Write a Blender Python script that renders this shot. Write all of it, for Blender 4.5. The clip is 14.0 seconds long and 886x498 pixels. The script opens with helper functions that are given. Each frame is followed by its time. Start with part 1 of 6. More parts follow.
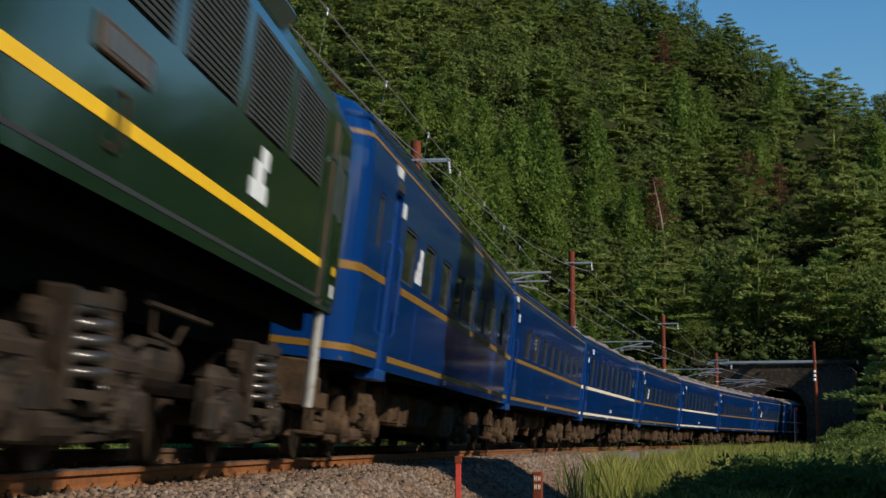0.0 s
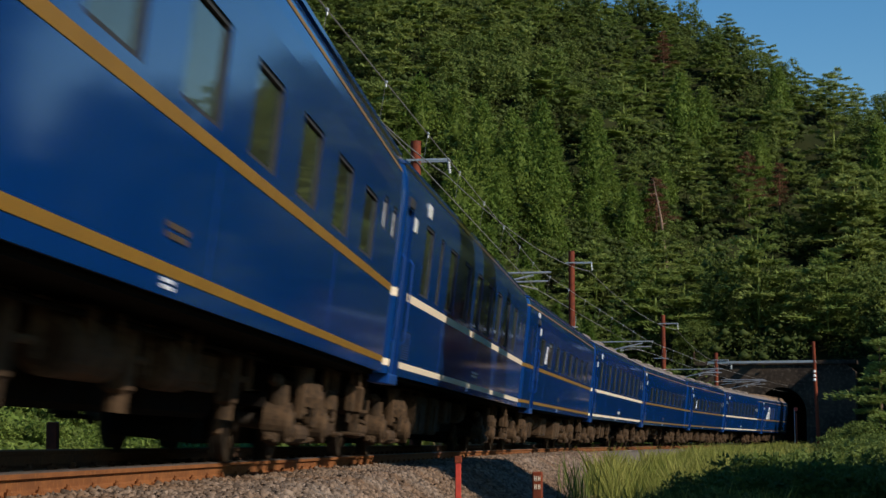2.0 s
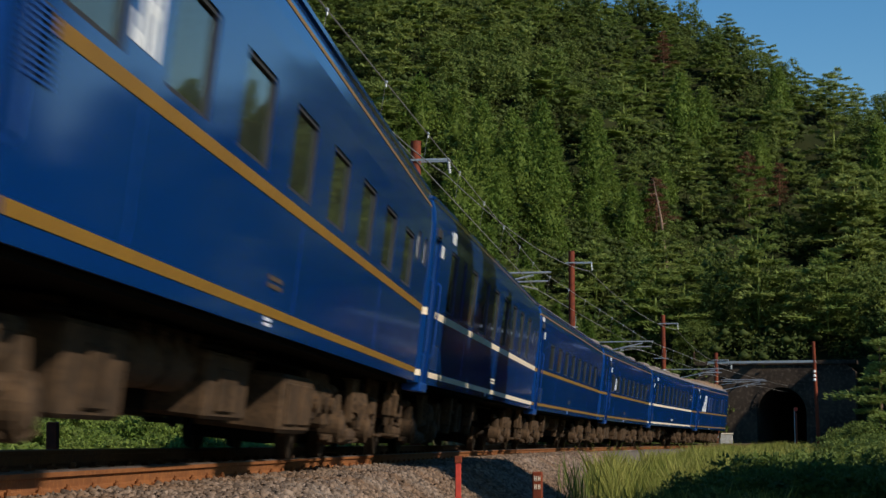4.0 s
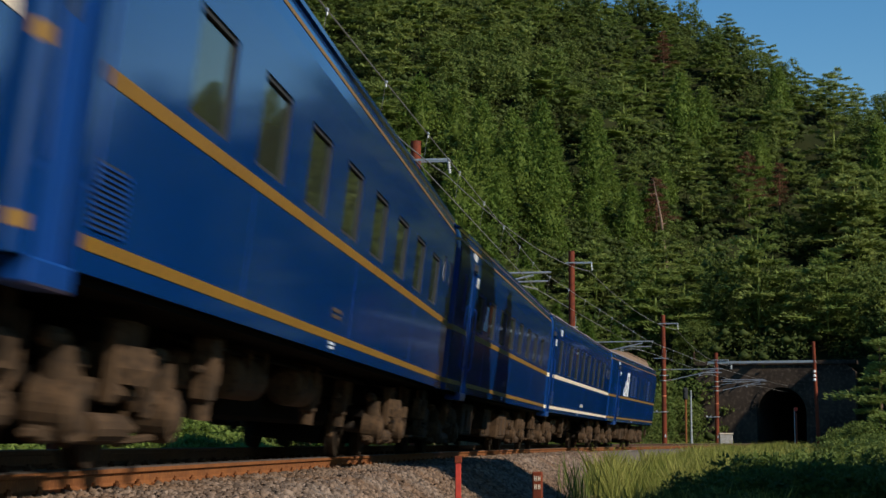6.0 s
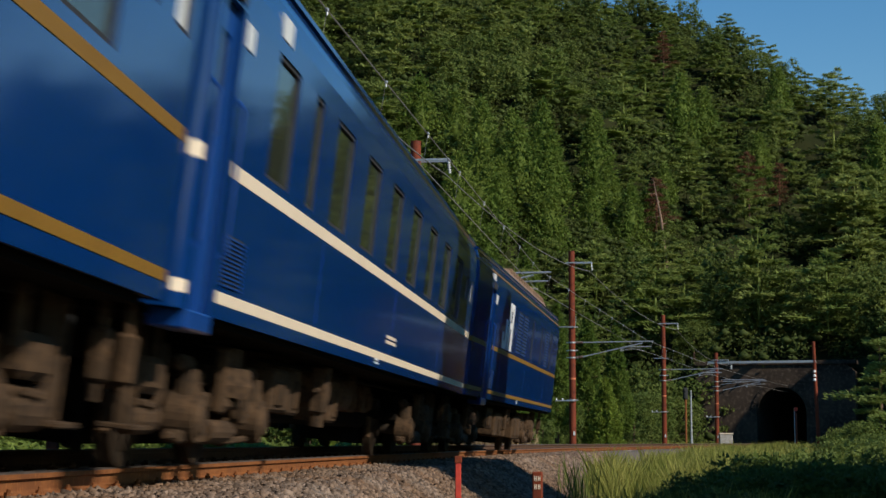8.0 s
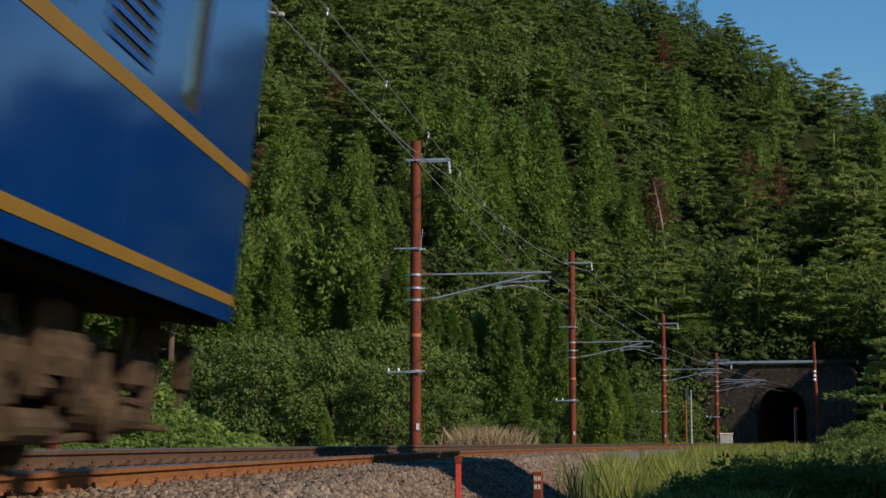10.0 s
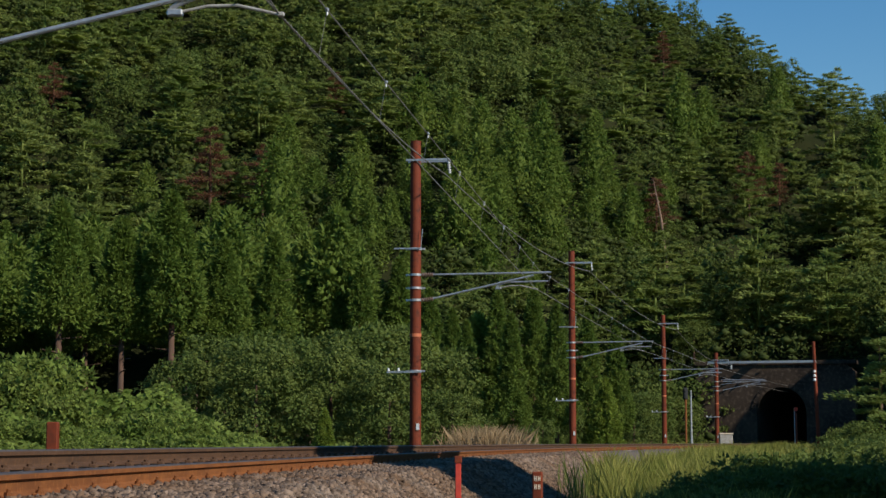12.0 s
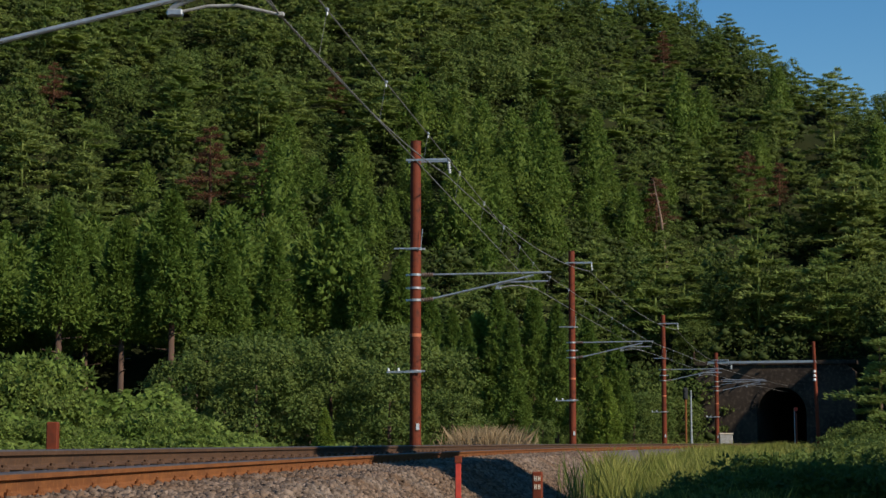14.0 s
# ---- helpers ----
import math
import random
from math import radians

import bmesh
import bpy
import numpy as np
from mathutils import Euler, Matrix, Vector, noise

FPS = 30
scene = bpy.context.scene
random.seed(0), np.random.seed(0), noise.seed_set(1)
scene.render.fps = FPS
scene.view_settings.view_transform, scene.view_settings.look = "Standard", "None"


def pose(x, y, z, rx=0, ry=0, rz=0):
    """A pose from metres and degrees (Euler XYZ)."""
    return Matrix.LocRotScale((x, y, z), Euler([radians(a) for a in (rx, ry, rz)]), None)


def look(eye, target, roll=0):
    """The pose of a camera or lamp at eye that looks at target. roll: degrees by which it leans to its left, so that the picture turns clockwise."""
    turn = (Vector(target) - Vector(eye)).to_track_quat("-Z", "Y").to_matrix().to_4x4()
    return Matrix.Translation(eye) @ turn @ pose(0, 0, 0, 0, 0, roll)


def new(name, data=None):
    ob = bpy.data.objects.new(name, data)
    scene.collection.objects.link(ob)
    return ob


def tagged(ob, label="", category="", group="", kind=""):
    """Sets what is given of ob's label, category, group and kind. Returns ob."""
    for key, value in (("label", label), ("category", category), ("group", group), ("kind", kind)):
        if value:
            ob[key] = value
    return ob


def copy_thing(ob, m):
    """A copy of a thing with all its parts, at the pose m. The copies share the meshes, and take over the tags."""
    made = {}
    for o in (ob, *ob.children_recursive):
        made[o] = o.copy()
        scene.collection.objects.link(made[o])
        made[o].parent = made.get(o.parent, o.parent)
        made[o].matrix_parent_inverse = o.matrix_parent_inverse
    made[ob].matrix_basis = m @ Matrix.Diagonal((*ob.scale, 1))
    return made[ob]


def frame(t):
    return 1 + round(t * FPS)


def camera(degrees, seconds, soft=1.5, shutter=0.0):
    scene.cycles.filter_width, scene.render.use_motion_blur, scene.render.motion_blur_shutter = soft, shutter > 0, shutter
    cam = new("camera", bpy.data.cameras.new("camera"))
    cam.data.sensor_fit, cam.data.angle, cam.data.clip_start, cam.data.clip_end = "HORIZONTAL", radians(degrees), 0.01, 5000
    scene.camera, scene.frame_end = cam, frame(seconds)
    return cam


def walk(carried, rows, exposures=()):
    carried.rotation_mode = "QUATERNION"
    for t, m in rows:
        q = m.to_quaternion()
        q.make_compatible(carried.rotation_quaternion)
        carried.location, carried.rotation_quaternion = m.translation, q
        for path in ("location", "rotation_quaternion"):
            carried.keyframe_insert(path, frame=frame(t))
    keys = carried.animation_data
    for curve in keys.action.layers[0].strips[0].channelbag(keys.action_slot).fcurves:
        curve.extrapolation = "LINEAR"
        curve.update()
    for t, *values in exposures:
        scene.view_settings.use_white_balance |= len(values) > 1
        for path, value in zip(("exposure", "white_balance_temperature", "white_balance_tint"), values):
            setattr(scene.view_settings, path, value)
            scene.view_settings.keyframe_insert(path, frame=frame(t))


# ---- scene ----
# Track plan: metres along the line from abreast of the camera; heading grows to the right.
TRACK_X, TRACK_HEADING = -3.923, 2.938
BEND, BEND_CHANGE = 0.00212, -0.000007
CANT = math.asin(0.1247 / 1.067)
SPEED, COACH_PITCH, LOCO_TAIL = 19.63, 21.33, 19.17
CAM_Z = 0.1825

cam = camera(27.26, 14.0, soft=1.5, shutter=0.5)
CAM_POSE = pose(0, 0, CAM_Z, 90 + 6.054, 0, 0)
walk(cam, [(0.0, CAM_POSE), (14.0, CAM_POSE)])

# ---- light ----
SUN_HEADING, SUN_HEIGHT = 126.0, 33.0
sun_way = Vector((math.sin(radians(SUN_HEADING)) * math.cos(radians(SUN_HEIGHT)),
                  math.cos(radians(SUN_HEADING)) * math.cos(radians(SUN_HEIGHT)),
                  math.sin(radians(SUN_HEIGHT))))
world = bpy.data.worlds.new("daylight")
scene.world = world
world.use_nodes = True
wn = world.node_tree
sky = wn.nodes.new("ShaderNodeTexSky")
sky.sky_type, sky.sun_disc = "NISHITA", False
sky.sun_elevation, sky.sun_rotation = radians(SUN_HEIGHT), radians(SUN_HEADING)
sky.air_density, sky.dust_density, sky.ozone_density = 1.0, 0.0, 1.5
wn.nodes["Background"].inputs["Strength"].default_value = 0.105
deep = wn.nodes.new("ShaderNodeHueSaturation")
deep.inputs["Saturation"].default_value = 1.42
wn.links.new(sky.outputs[0], deep.inputs["Color"])
wn.links.new(deep.outputs[0], wn.nodes["Background"].inputs[0])
sun_data = bpy.data.lights.new("sun", "SUN")
sun_data.energy, sun_data.angle, sun_data.color = 4.6, radians(0.53), (1.0, 0.92, 0.80)
sun = new("sun", sun_data)
sun.matrix_world = look(sun_way * 100, (0, 0, 0))
scene.view_settings.exposure = 0.0


# ---- track geometry ----
STEP = 0.25
S_GRID = np.arange(-700.0, 700.0, STEP)
_c = np.clip(S_GRID, 0.0, 240.0)
_th = radians(TRACK_HEADING) + BEND * _c + BEND_CHANGE * _c * _c / 2
_x, _y = np.cumsum(np.sin(_th) * STEP), np.cumsum(np.cos(_th) * STEP)
_i0 = int(np.searchsorted(S_GRID, 0.0))
_x, _y = _x - _x[_i0] + TRACK_X, _y - _y[_i0]


def on_track(s):
    """Centre of the line and heading at s."""
    return np.interp(s, S_GRID, _x), np.interp(s, S_GRID, _y), np.interp(s, S_GRID, _th)


def beside(s, lat, z=0.0):
    """A level point lat metres to the right of the centre line."""
    x, y, th = on_track(s)
    return Vector((x + lat * math.cos(th), y - lat * math.sin(th), z))


def canted(s, lat, z=0.0):
    """The same on the canted line, whose right rail lies at height 0."""
    li = lat - 0.5335
    return beside(s, 0.5335 + li * math.cos(CANT) + z * math.sin(CANT), z * math.cos(CANT) - li * math.sin(CANT))


def to_track(x, y):
    """s and lat of ground points, for numpy arrays; good near the line and fair far off."""
    keep = (S_GRID > -320) & (S_GRID < 330)
    gs, gx, gy, gt = S_GRID[keep][::8], _x[keep][::8], _y[keep][::8], _th[keep][::8]
    flat_x, flat_y = np.ravel(x), np.ravel(y)
    s, lat = np.empty(flat_x.shape), np.empty(flat_x.shape)
    for a in range(0, len(flat_x), 4000):
        px, py = flat_x[a:a + 4000], flat_y[a:a + 4000]
        k = np.argmin((px[:, None] - gx) ** 2 + (py[:, None] - gy) ** 2, axis=1)
        dx, dy = px - gx[k], py - gy[k]
        s[a:a + 4000] = gs[k] + dx * np.sin(gt[k]) + dy * np.cos(gt[k])
        lat[a:a + 4000] = dx * np.cos(gt[k]) - dy * np.sin(gt[k])
    return s.reshape(np.shape(x)), lat.reshape(np.shape(x))


def car_pose(s_front, length, pivot):
    """A vehicle's pose with its origin on the rails at its middle, +y towards its rear, chord between its bogies."""
    a, b = canted(s_front + length / 2 - pivot, 0.0), canted(s_front + length / 2 + pivot, 0.0)
    y_axis = (b - a).normalized()
    x, y, th = on_track(s_front + length / 2)
    right = Vector((math.cos(th) * math.cos(CANT), -math.sin(th) * math.cos(CANT), -math.sin(CANT)))
    right = (right - y_axis * right.dot(y_axis)).normalized()
    up = right.cross(y_axis)
    m = Matrix((right, y_axis, up)).transposed().to_4x4()
    m.translation = (a + b) / 2
    return m
# ---- materials ----
def material(name, base=(0.5, 0.5, 0.5), rough=0.6, metal=0.0, second=None, scale=4.0, bump=0.0, bump_scale=40.0,
             coat=0.0, spread=(0.35, 0.65), per="object", random_mix=0.0, third=None, detail_scale=30.0, spec=0.5, stretch=(1, 1, 1)):
    """A surface with a two-scale colour variation, a fine bump, and a shift from piece to piece."""
    mat = bpy.data.materials.new(name)
    mat.use_nodes = True
    nt = mat.node_tree
    bsdf = nt.nodes["Principled BSDF"]
    bsdf.inputs["Roughness"].default_value = rough
    bsdf.inputs["Metallic"].default_value = metal
    bsdf.inputs["Coat Weight"].default_value = coat
    bsdf.inputs["Coat Roughness"].default_value = 0.04
    bsdf.inputs["Specular IOR Level"].default_value = spec
    bsdf.inputs["Base Color"].default_value = (*base, 1)
    coords = nt.nodes.new("ShaderNodeTexCoord")
    place = nt.nodes.new("ShaderNodeMapping")
    place.inputs["Scale"].default_value = stretch
    nt.links.new(coords.outputs["Object"], place.inputs[0])
    colour = None
    if second:
        ramp_mix = nt.nodes.new("ShaderNodeMix")
        ramp_mix.data_type = "RGBA"
        tex = nt.nodes.new("ShaderNodeTexNoise")
        tex.inputs["Scale"].default_value, tex.inputs["Detail"].default_value = scale, 6
        nt.links.new(place.outputs[0], tex.inputs["Vector"])
        fit = nt.nodes.new("ShaderNodeMapRange")
        fit.inputs["From Min"].default_value, fit.inputs["From Max"].default_value = spread
        nt.links.new(tex.outputs["Fac"], fit.inputs["Value"])
        nt.links.new(fit.outputs[0], ramp_mix.inputs[0])
        ramp_mix.inputs[6].default_value, ramp_mix.inputs[7].default_value = (*base, 1), (*second, 1)
        colour = ramp_mix.outputs[2]
    if third:
        fine = nt.nodes.new("ShaderNodeTexNoise")
        fine.inputs["Scale"].default_value, fine.inputs["Detail"].default_value = detail_scale, 5
        nt.links.new(place.outputs[0], fine.inputs["Vector"])
        fit2 = nt.nodes.new("ShaderNodeMapRange")
        fit2.inputs["From Min"].default_value, fit2.inputs["From Max"].default_value = 0.5, 0.75
        nt.links.new(fine.outputs["Fac"], fit2.inputs["Value"])
        mix2 = nt.nodes.new("ShaderNodeMix")
        mix2.data_type = "RGBA"
        nt.links.new(fit2.outputs[0], mix2.inputs[0])
        mix2.inputs[6].default_value = (*base, 1)
        if colour:
            nt.links.new(colour, mix2.inputs[6])
        mix2.inputs[7].default_value = (*third, 1)
        colour = mix2.outputs[2]
    if random_mix:
        if per == "island":
            rand = nt.nodes.new("ShaderNodeNewGeometry").outputs["Random Per Island"]
        else:
            rand = nt.nodes.new("ShaderNodeObjectInfo").outputs["Random"]
        amount = nt.nodes.new("ShaderNodeMapRange")
        amount.inputs["To Min"].default_value, amount.inputs["To Max"].default_value = 1 - random_mix, 1 + random_mix
        nt.links.new(rand, amount.inputs["Value"])
        hsv = nt.nodes.new("ShaderNodeHueSaturation")
        nt.links.new(amount.outputs[0], hsv.inputs["Value"])
        hsv.inputs["Color"].default_value = (*base, 1)
        if colour:
            nt.links.new(colour, hsv.inputs["Color"])
        colour = hsv.outputs[0]
    if colour:
        nt.links.new(colour, bsdf.inputs["Base Color"])
    if bump:
        grain = nt.nodes.new("ShaderNodeTexNoise")
        grain.inputs["Scale"].default_value, grain.inputs["Detail"].default_value = bump_scale, 4
        nt.links.new(place.outputs[0], grain.inputs["Vector"])
        relief = nt.nodes.new("ShaderNodeBump")
        relief.inputs["Strength"].default_value, relief.inputs["Distance"].default_value = bump, 0.02
        nt.links.new(grain.outputs["Fac"], relief.inputs["Height"])
        nt.links.new(relief.outputs[0], bsdf.inputs["Normal"])
    return mat


def leaf_material(name, dark, light, scale, random_mix, fine=0.0):
    """Foliage: colour drifts from plant to plant and leaf to leaf, and some light passes through the leaf."""
    shade = tuple(c * 0.7 for c in dark) if fine else None
    mat = material(name, dark, 0.65, second=light, scale=scale, per="island", random_mix=random_mix, third=shade, detail_scale=fine, spec=0.15,
                   bump=0.0, bump_scale=fine * 0.8)
    nt = mat.node_tree
    for nd in nt.nodes:
        if nd.bl_idname == "ShaderNodeBump":
            nd.inputs["Distance"].default_value = 0.25
    bsdf = nt.nodes["Principled BSDF"]
    thin = nt.nodes.new("ShaderNodeBsdfTranslucent")
    nt.links.new(bsdf.inputs["Base Color"].links[0].from_socket, thin.inputs["Color"])
    mix = nt.nodes.new("ShaderNodeMixShader")
    mix.inputs[0].default_value = 0.42
    nt.links.new(bsdf.outputs[0], mix.inputs[1])
    nt.links.new(thin.outputs[0], mix.inputs[2])
    nt.links.new(mix.outputs[0], nt.nodes["Material Output"].inputs[0])
    return mat


M_BLUE = material("blue_coach_paint", (0.0020, 0.0300, 0.138), 0.085, second=(0.0026, 0.033, 0.147), scale=1.3, third=(0.0036, 0.032, 0.126), detail_scale=9, spec=0.55, bump=0.006, bump_scale=1.2)
M_BLUE_DOOR = material("blue_door_paint", (0.005, 0.048, 0.22), 0.3, second=(0.007, 0.048, 0.20), scale=3)
M_GREEN = material("dark_green_paint", (0.009, 0.024, 0.012), 0.13, second=(0.012, 0.031, 0.016), scale=2, coat=0.15, bump=0.02, bump_scale=3)
M_YELLOW = material("yellow_paint", (0.88, 0.52, 0.015), 0.4, second=(0.82, 0.47, 0.015), scale=3)
M_GOLD = material("dull_gold_band", (0.225, 0.115, 0.012), 0.5, second=(0.19, 0.097, 0.011), scale=3)
M_CREAM = material("cream_band", (0.82, 0.68, 0.50), 0.4, second=(0.76, 0.63, 0.46), scale=3)
M_ROOF = material("grimy_roof_paint", (0.16, 0.13, 0.11), 0.7, second=(0.24, 0.19, 0.15), scale=2, third=(0.10, 0.08, 0.07), bump=0.1)
M_GEAR = material("brake_dusted_steel", (0.040, 0.0245, 0.013), 0.9, spec=0.2, second=(0.088, 0.051, 0.026), scale=4, third=(0.016, 0.011, 0.008), detail_scale=20, bump=0.2)
M_LOCO_GEAR = material("oily_grey_steel", (0.013, 0.0095, 0.0065), 0.7, spec=0.25, second=(0.040, 0.025, 0.013), scale=3, third=(0.006, 0.0045, 0.0035), detail_scale=18, bump=0.2)
M_SPRING = material("oily_spring_steel", (0.10, 0.09, 0.08), 0.28, 0.6, second=(0.05, 0.042, 0.036), scale=7)
M_GRIMY = material("grimy_white_paint", (0.42, 0.40, 0.36), 0.5, second=(0.30, 0.28, 0.25), scale=5, third=(0.2, 0.17, 0.13), detail_scale=14)
M_PILLAR = material("brown_dusted_paint", (0.085, 0.055, 0.030), 0.6, second=(0.05, 0.034, 0.02), scale=3)
# Near-black puts the shade under the train into the colour; roof gear shares it.
M_DARK = material("shade_dark_steel", (0.005, 0.0045, 0.004), 0.95, spec=0.03, second=(0.009, 0.007, 0.0055), scale=4)
M_STEEL = material("bright_steel", (0.45, 0.44, 0.42), 0.35, 0.9, second=(0.36, 0.34, 0.31), scale=12)
M_GALV = material("galvanised_steel", (0.55, 0.56, 0.57), 0.45, 0.7, second=(0.42, 0.43, 0.44), scale=8)
M_WHITE = material("white_paint", (0.8, 0.8, 0.78), 0.5, second=(0.7, 0.7, 0.68), scale=6)
M_RUBBER = material("black_rubber", (0.015, 0.015, 0.015), 0.7, second=(0.03, 0.03, 0.03), scale=20)
M_RUST = material("rusty_rail", (0.24, 0.088, 0.027), 0.85, spec=0.2, second=(0.17, 0.062, 0.022), scale=2.5, third=(0.29, 0.112, 0.036), detail_scale=18, bump=0.25)
M_RAILTOP = material("worn_rail_head", (0.13, 0.105, 0.09), 0.5, 0.4, second=(0.09, 0.066, 0.052), scale=3)
# Darker, duller brown for the left rail and its clips.
M_RAIL_DULL = material("dull_brown_rail", (0.105, 0.055, 0.030), 0.8, spec=0.2, second=(0.075, 0.042, 0.026), scale=2.5, third=(0.14, 0.072, 0.036), detail_scale=18, bump=0.25)
M_MAST = material("red_oxide_mast", (0.185, 0.036, 0.012), 0.7, spec=0.25, second=(0.145, 0.028, 0.011), scale=1.2, third=(0.075, 0.02, 0.010), detail_scale=6, bump=0.1)
M_RED = material("red_marker_paint", (0.55, 0.05, 0.025), 0.55, second=(0.42, 0.035, 0.02), scale=12)
M_BALLAST = material("ballast_bed", (0.10, 0.078, 0.062), 0.95, second=(0.15, 0.12, 0.095), scale=14, third=(0.055, 0.042, 0.033), detail_scale=22, bump=0.8, bump_scale=26)
M_STONE = material("ballast_stone", (0.19, 0.14, 0.105), 0.9, spec=0.2, second=(0.14, 0.085, 0.052), scale=0.7, per="island", random_mix=0.55, bump=0.2)
M_SLEEPER = material("concrete_sleeper", (0.34, 0.31, 0.28), 0.85, second=(0.25, 0.20, 0.16), scale=5, bump=0.2)
M_CONCRETE = material("weathered_concrete", (0.085, 0.060, 0.043), 0.95, spec=0.1, second=(0.032, 0.025, 0.020), scale=0.35, third=(0.13, 0.095, 0.068), detail_scale=3, bump=0.4, bump_scale=8)
M_SOIL = material("grassy_soil", (0.020, 0.026, 0.008), 0.95, spec=0.05, second=(0.030, 0.032, 0.012), scale=0.25, third=(0.014, 0.018, 0.007), detail_scale=2, bump=0.6, bump_scale=5)
M_BARK = material("conifer_bark", (0.115, 0.058, 0.034), 0.9, second=(0.075, 0.044, 0.029), scale=3, bump=0.5, bump_scale=15, stretch=(1, 1, 0.2))
M_PINE = leaf_material("pine_needles", (0.177, 0.241, 0.056), (0.278, 0.325, 0.090), 0.09, 0.14, 2.0)
M_CEDAR = leaf_material("cedar_needles", (0.113, 0.176, 0.030), (0.167, 0.224, 0.041), 0.12, 0.14, 2.0)
M_BROAD = leaf_material("broad_leaves", (0.108, 0.155, 0.034), (0.173, 0.212, 0.052), 0.2, 0.16, 3.0)
M_KUDZU = leaf_material("vine_leaves", (0.113, 0.171, 0.030), (0.180, 0.230, 0.049), 0.5, 0.5, 0.0)
M_YOUNG = leaf_material("young_leaves", (0.15, 0.21, 0.030), (0.21, 0.27, 0.045), 0.6, 0.25, 0.0)
M_GRASS = leaf_material("meadow_grass", (0.19, 0.22, 0.038), (0.35, 0.33, 0.09), 1.4, 0.35)
M_UNDER = leaf_material("undergrowth_leaves", (0.070, 0.098, 0.024), (0.096, 0.122, 0.032), 0.1, 0.2, 2.0)
M_DRY = leaf_material("dry_needles", (0.15, 0.066, 0.036), (0.20, 0.095, 0.052), 0.4, 0.3, 3.0)
M_REED = leaf_material("dry_plume_grass", (0.33, 0.22, 0.12), (0.42, 0.30, 0.16), 0.8, 0.3)


def glass_material():
    mat = bpy.data.materials.new("tinted_window_glass")
    mat.use_nodes = True
    bsdf = mat.node_tree.nodes["Principled BSDF"]
    bsdf.inputs["Base Color"].default_value = (0.20, 0.23, 0.16, 1)
    bsdf.inputs["Roughness"].default_value = 0.03
    bsdf.inputs["Transmission Weight"].default_value = 0.9
    bsdf.inputs["IOR"].default_value = 1.45
    return mat


M_GLASS = glass_material()


# ---- mesh helpers ----
def link(name, verts, faces, mats, parent=None, label="", smooth=False, index=None):
    """A mesh object from vertex and face lists or arrays."""
    me = bpy.data.meshes.new(name)
    me.from_pydata([tuple(v) for v in verts], [], [tuple(f) for f in faces])
    for mt in (mats if isinstance(mats, (list, tuple)) else [mats]):
        me.materials.append(mt)
    if index is not None:
        me.polygons.foreach_set("material_index", index)
    if smooth:
        me.polygons.foreach_set("use_smooth", [True] * len(me.polygons))
    me.update()
    ob = new(name, me)
    if parent:
        ob.parent = parent
    if label:
        ob["label"] = label
    return ob


def part(name, bm, mat, parent, label="", smooth=False):
    """One bmesh as one mesh object under a thing or a part."""
    me = bpy.data.meshes.new(name)
    if smooth:
        for fc in bm.faces:
            fc.smooth = True
    bm.to_mesh(me)
    bm.free()
    for mt in (mat if isinstance(mat, (list, tuple)) else [mat]):
        me.materials.append(mt)
    ob = new(name, me)
    ob.parent = parent
    if label:
        ob["label"] = label
    return ob


def box(bm, x0, x1, y0, y1, z0, z1, bevel=0.0, m=None):
    """Adds a box, with its edges broken where bevel is given."""
    made = bmesh.ops.create_cube(bm, size=1.0)["verts"]
    bmesh.ops.scale(bm, vec=(x1 - x0, y1 - y0, z1 - z0), verts=made)
    bmesh.ops.translate(bm, vec=((x0 + x1) / 2, (y0 + y1) / 2, (z0 + z1) / 2), verts=made)
    if bevel:
        edges = list({e for v in made for e in v.link_edges})
        got = bmesh.ops.bevel(bm, geom=edges, offset=bevel, segments=1, affect="EDGES")
        made = list({v for f in got["faces"] for v in f.verts} | {v for v in made if v.is_valid})
    if m is not None:
        bmesh.ops.transform(bm, matrix=m, verts=[v for v in made if v.is_valid])
    return made


def rod(bm, a, b, r0, r1=None, sides=10):
    """Adds a round bar from a to b."""
    a, b = Vector(a), Vector(b)
    r1 = r0 if r1 is None else r1
    got = bmesh.ops.create_cone(bm, cap_ends=True, segments=sides, radius1=r0, radius2=r1, depth=(b - a).length)["verts"]
    turn = (b - a).to_track_quat("Z", "Y").to_matrix().to_4x4()
    bmesh.ops.transform(bm, matrix=Matrix.Translation((a + b) / 2) @ turn, verts=got)
    return got


def tube(bm, points, r, sides=8):
    """Adds a bent round bar through the points."""
    for a, b in zip(points[:-1], points[1:]):
        rod(bm, a, b, r, r, sides)


def empty(name, m, label, category, group="", kind=""):
    ob = new(name)
    ob.empty_display_size = 0.3
    ob.matrix_world = m
    return tagged(ob, label, category, group, kind)


def pack(name, verts, tris, mat, parent=None):
    """A large mesh from numpy arrays of corners and triangles."""
    me = bpy.data.meshes.new(name)
    verts, tris = np.asarray(verts, dtype=np.float32), np.asarray(tris, dtype=np.int32)
    me.vertices.add(len(verts))
    me.vertices.foreach_set("co", verts.ravel())
    n = tris.shape[1]
    me.loops.add(tris.size)
    me.loops.foreach_set("vertex_index", tris.ravel())
    me.polygons.add(len(tris))
    me.polygons.foreach_set("loop_start", np.arange(0, tris.size, n, dtype=np.int32))
    me.polygons.foreach_set("loop_total", np.full(len(tris), n, dtype=np.int32))
    me.update(calc_edges=True)
    for mt in (mat if isinstance(mat, (list, tuple)) else [mat]):
        me.materials.append(mt)
    ob = new(name, me)
    if parent:
        ob.parent = parent
    return ob
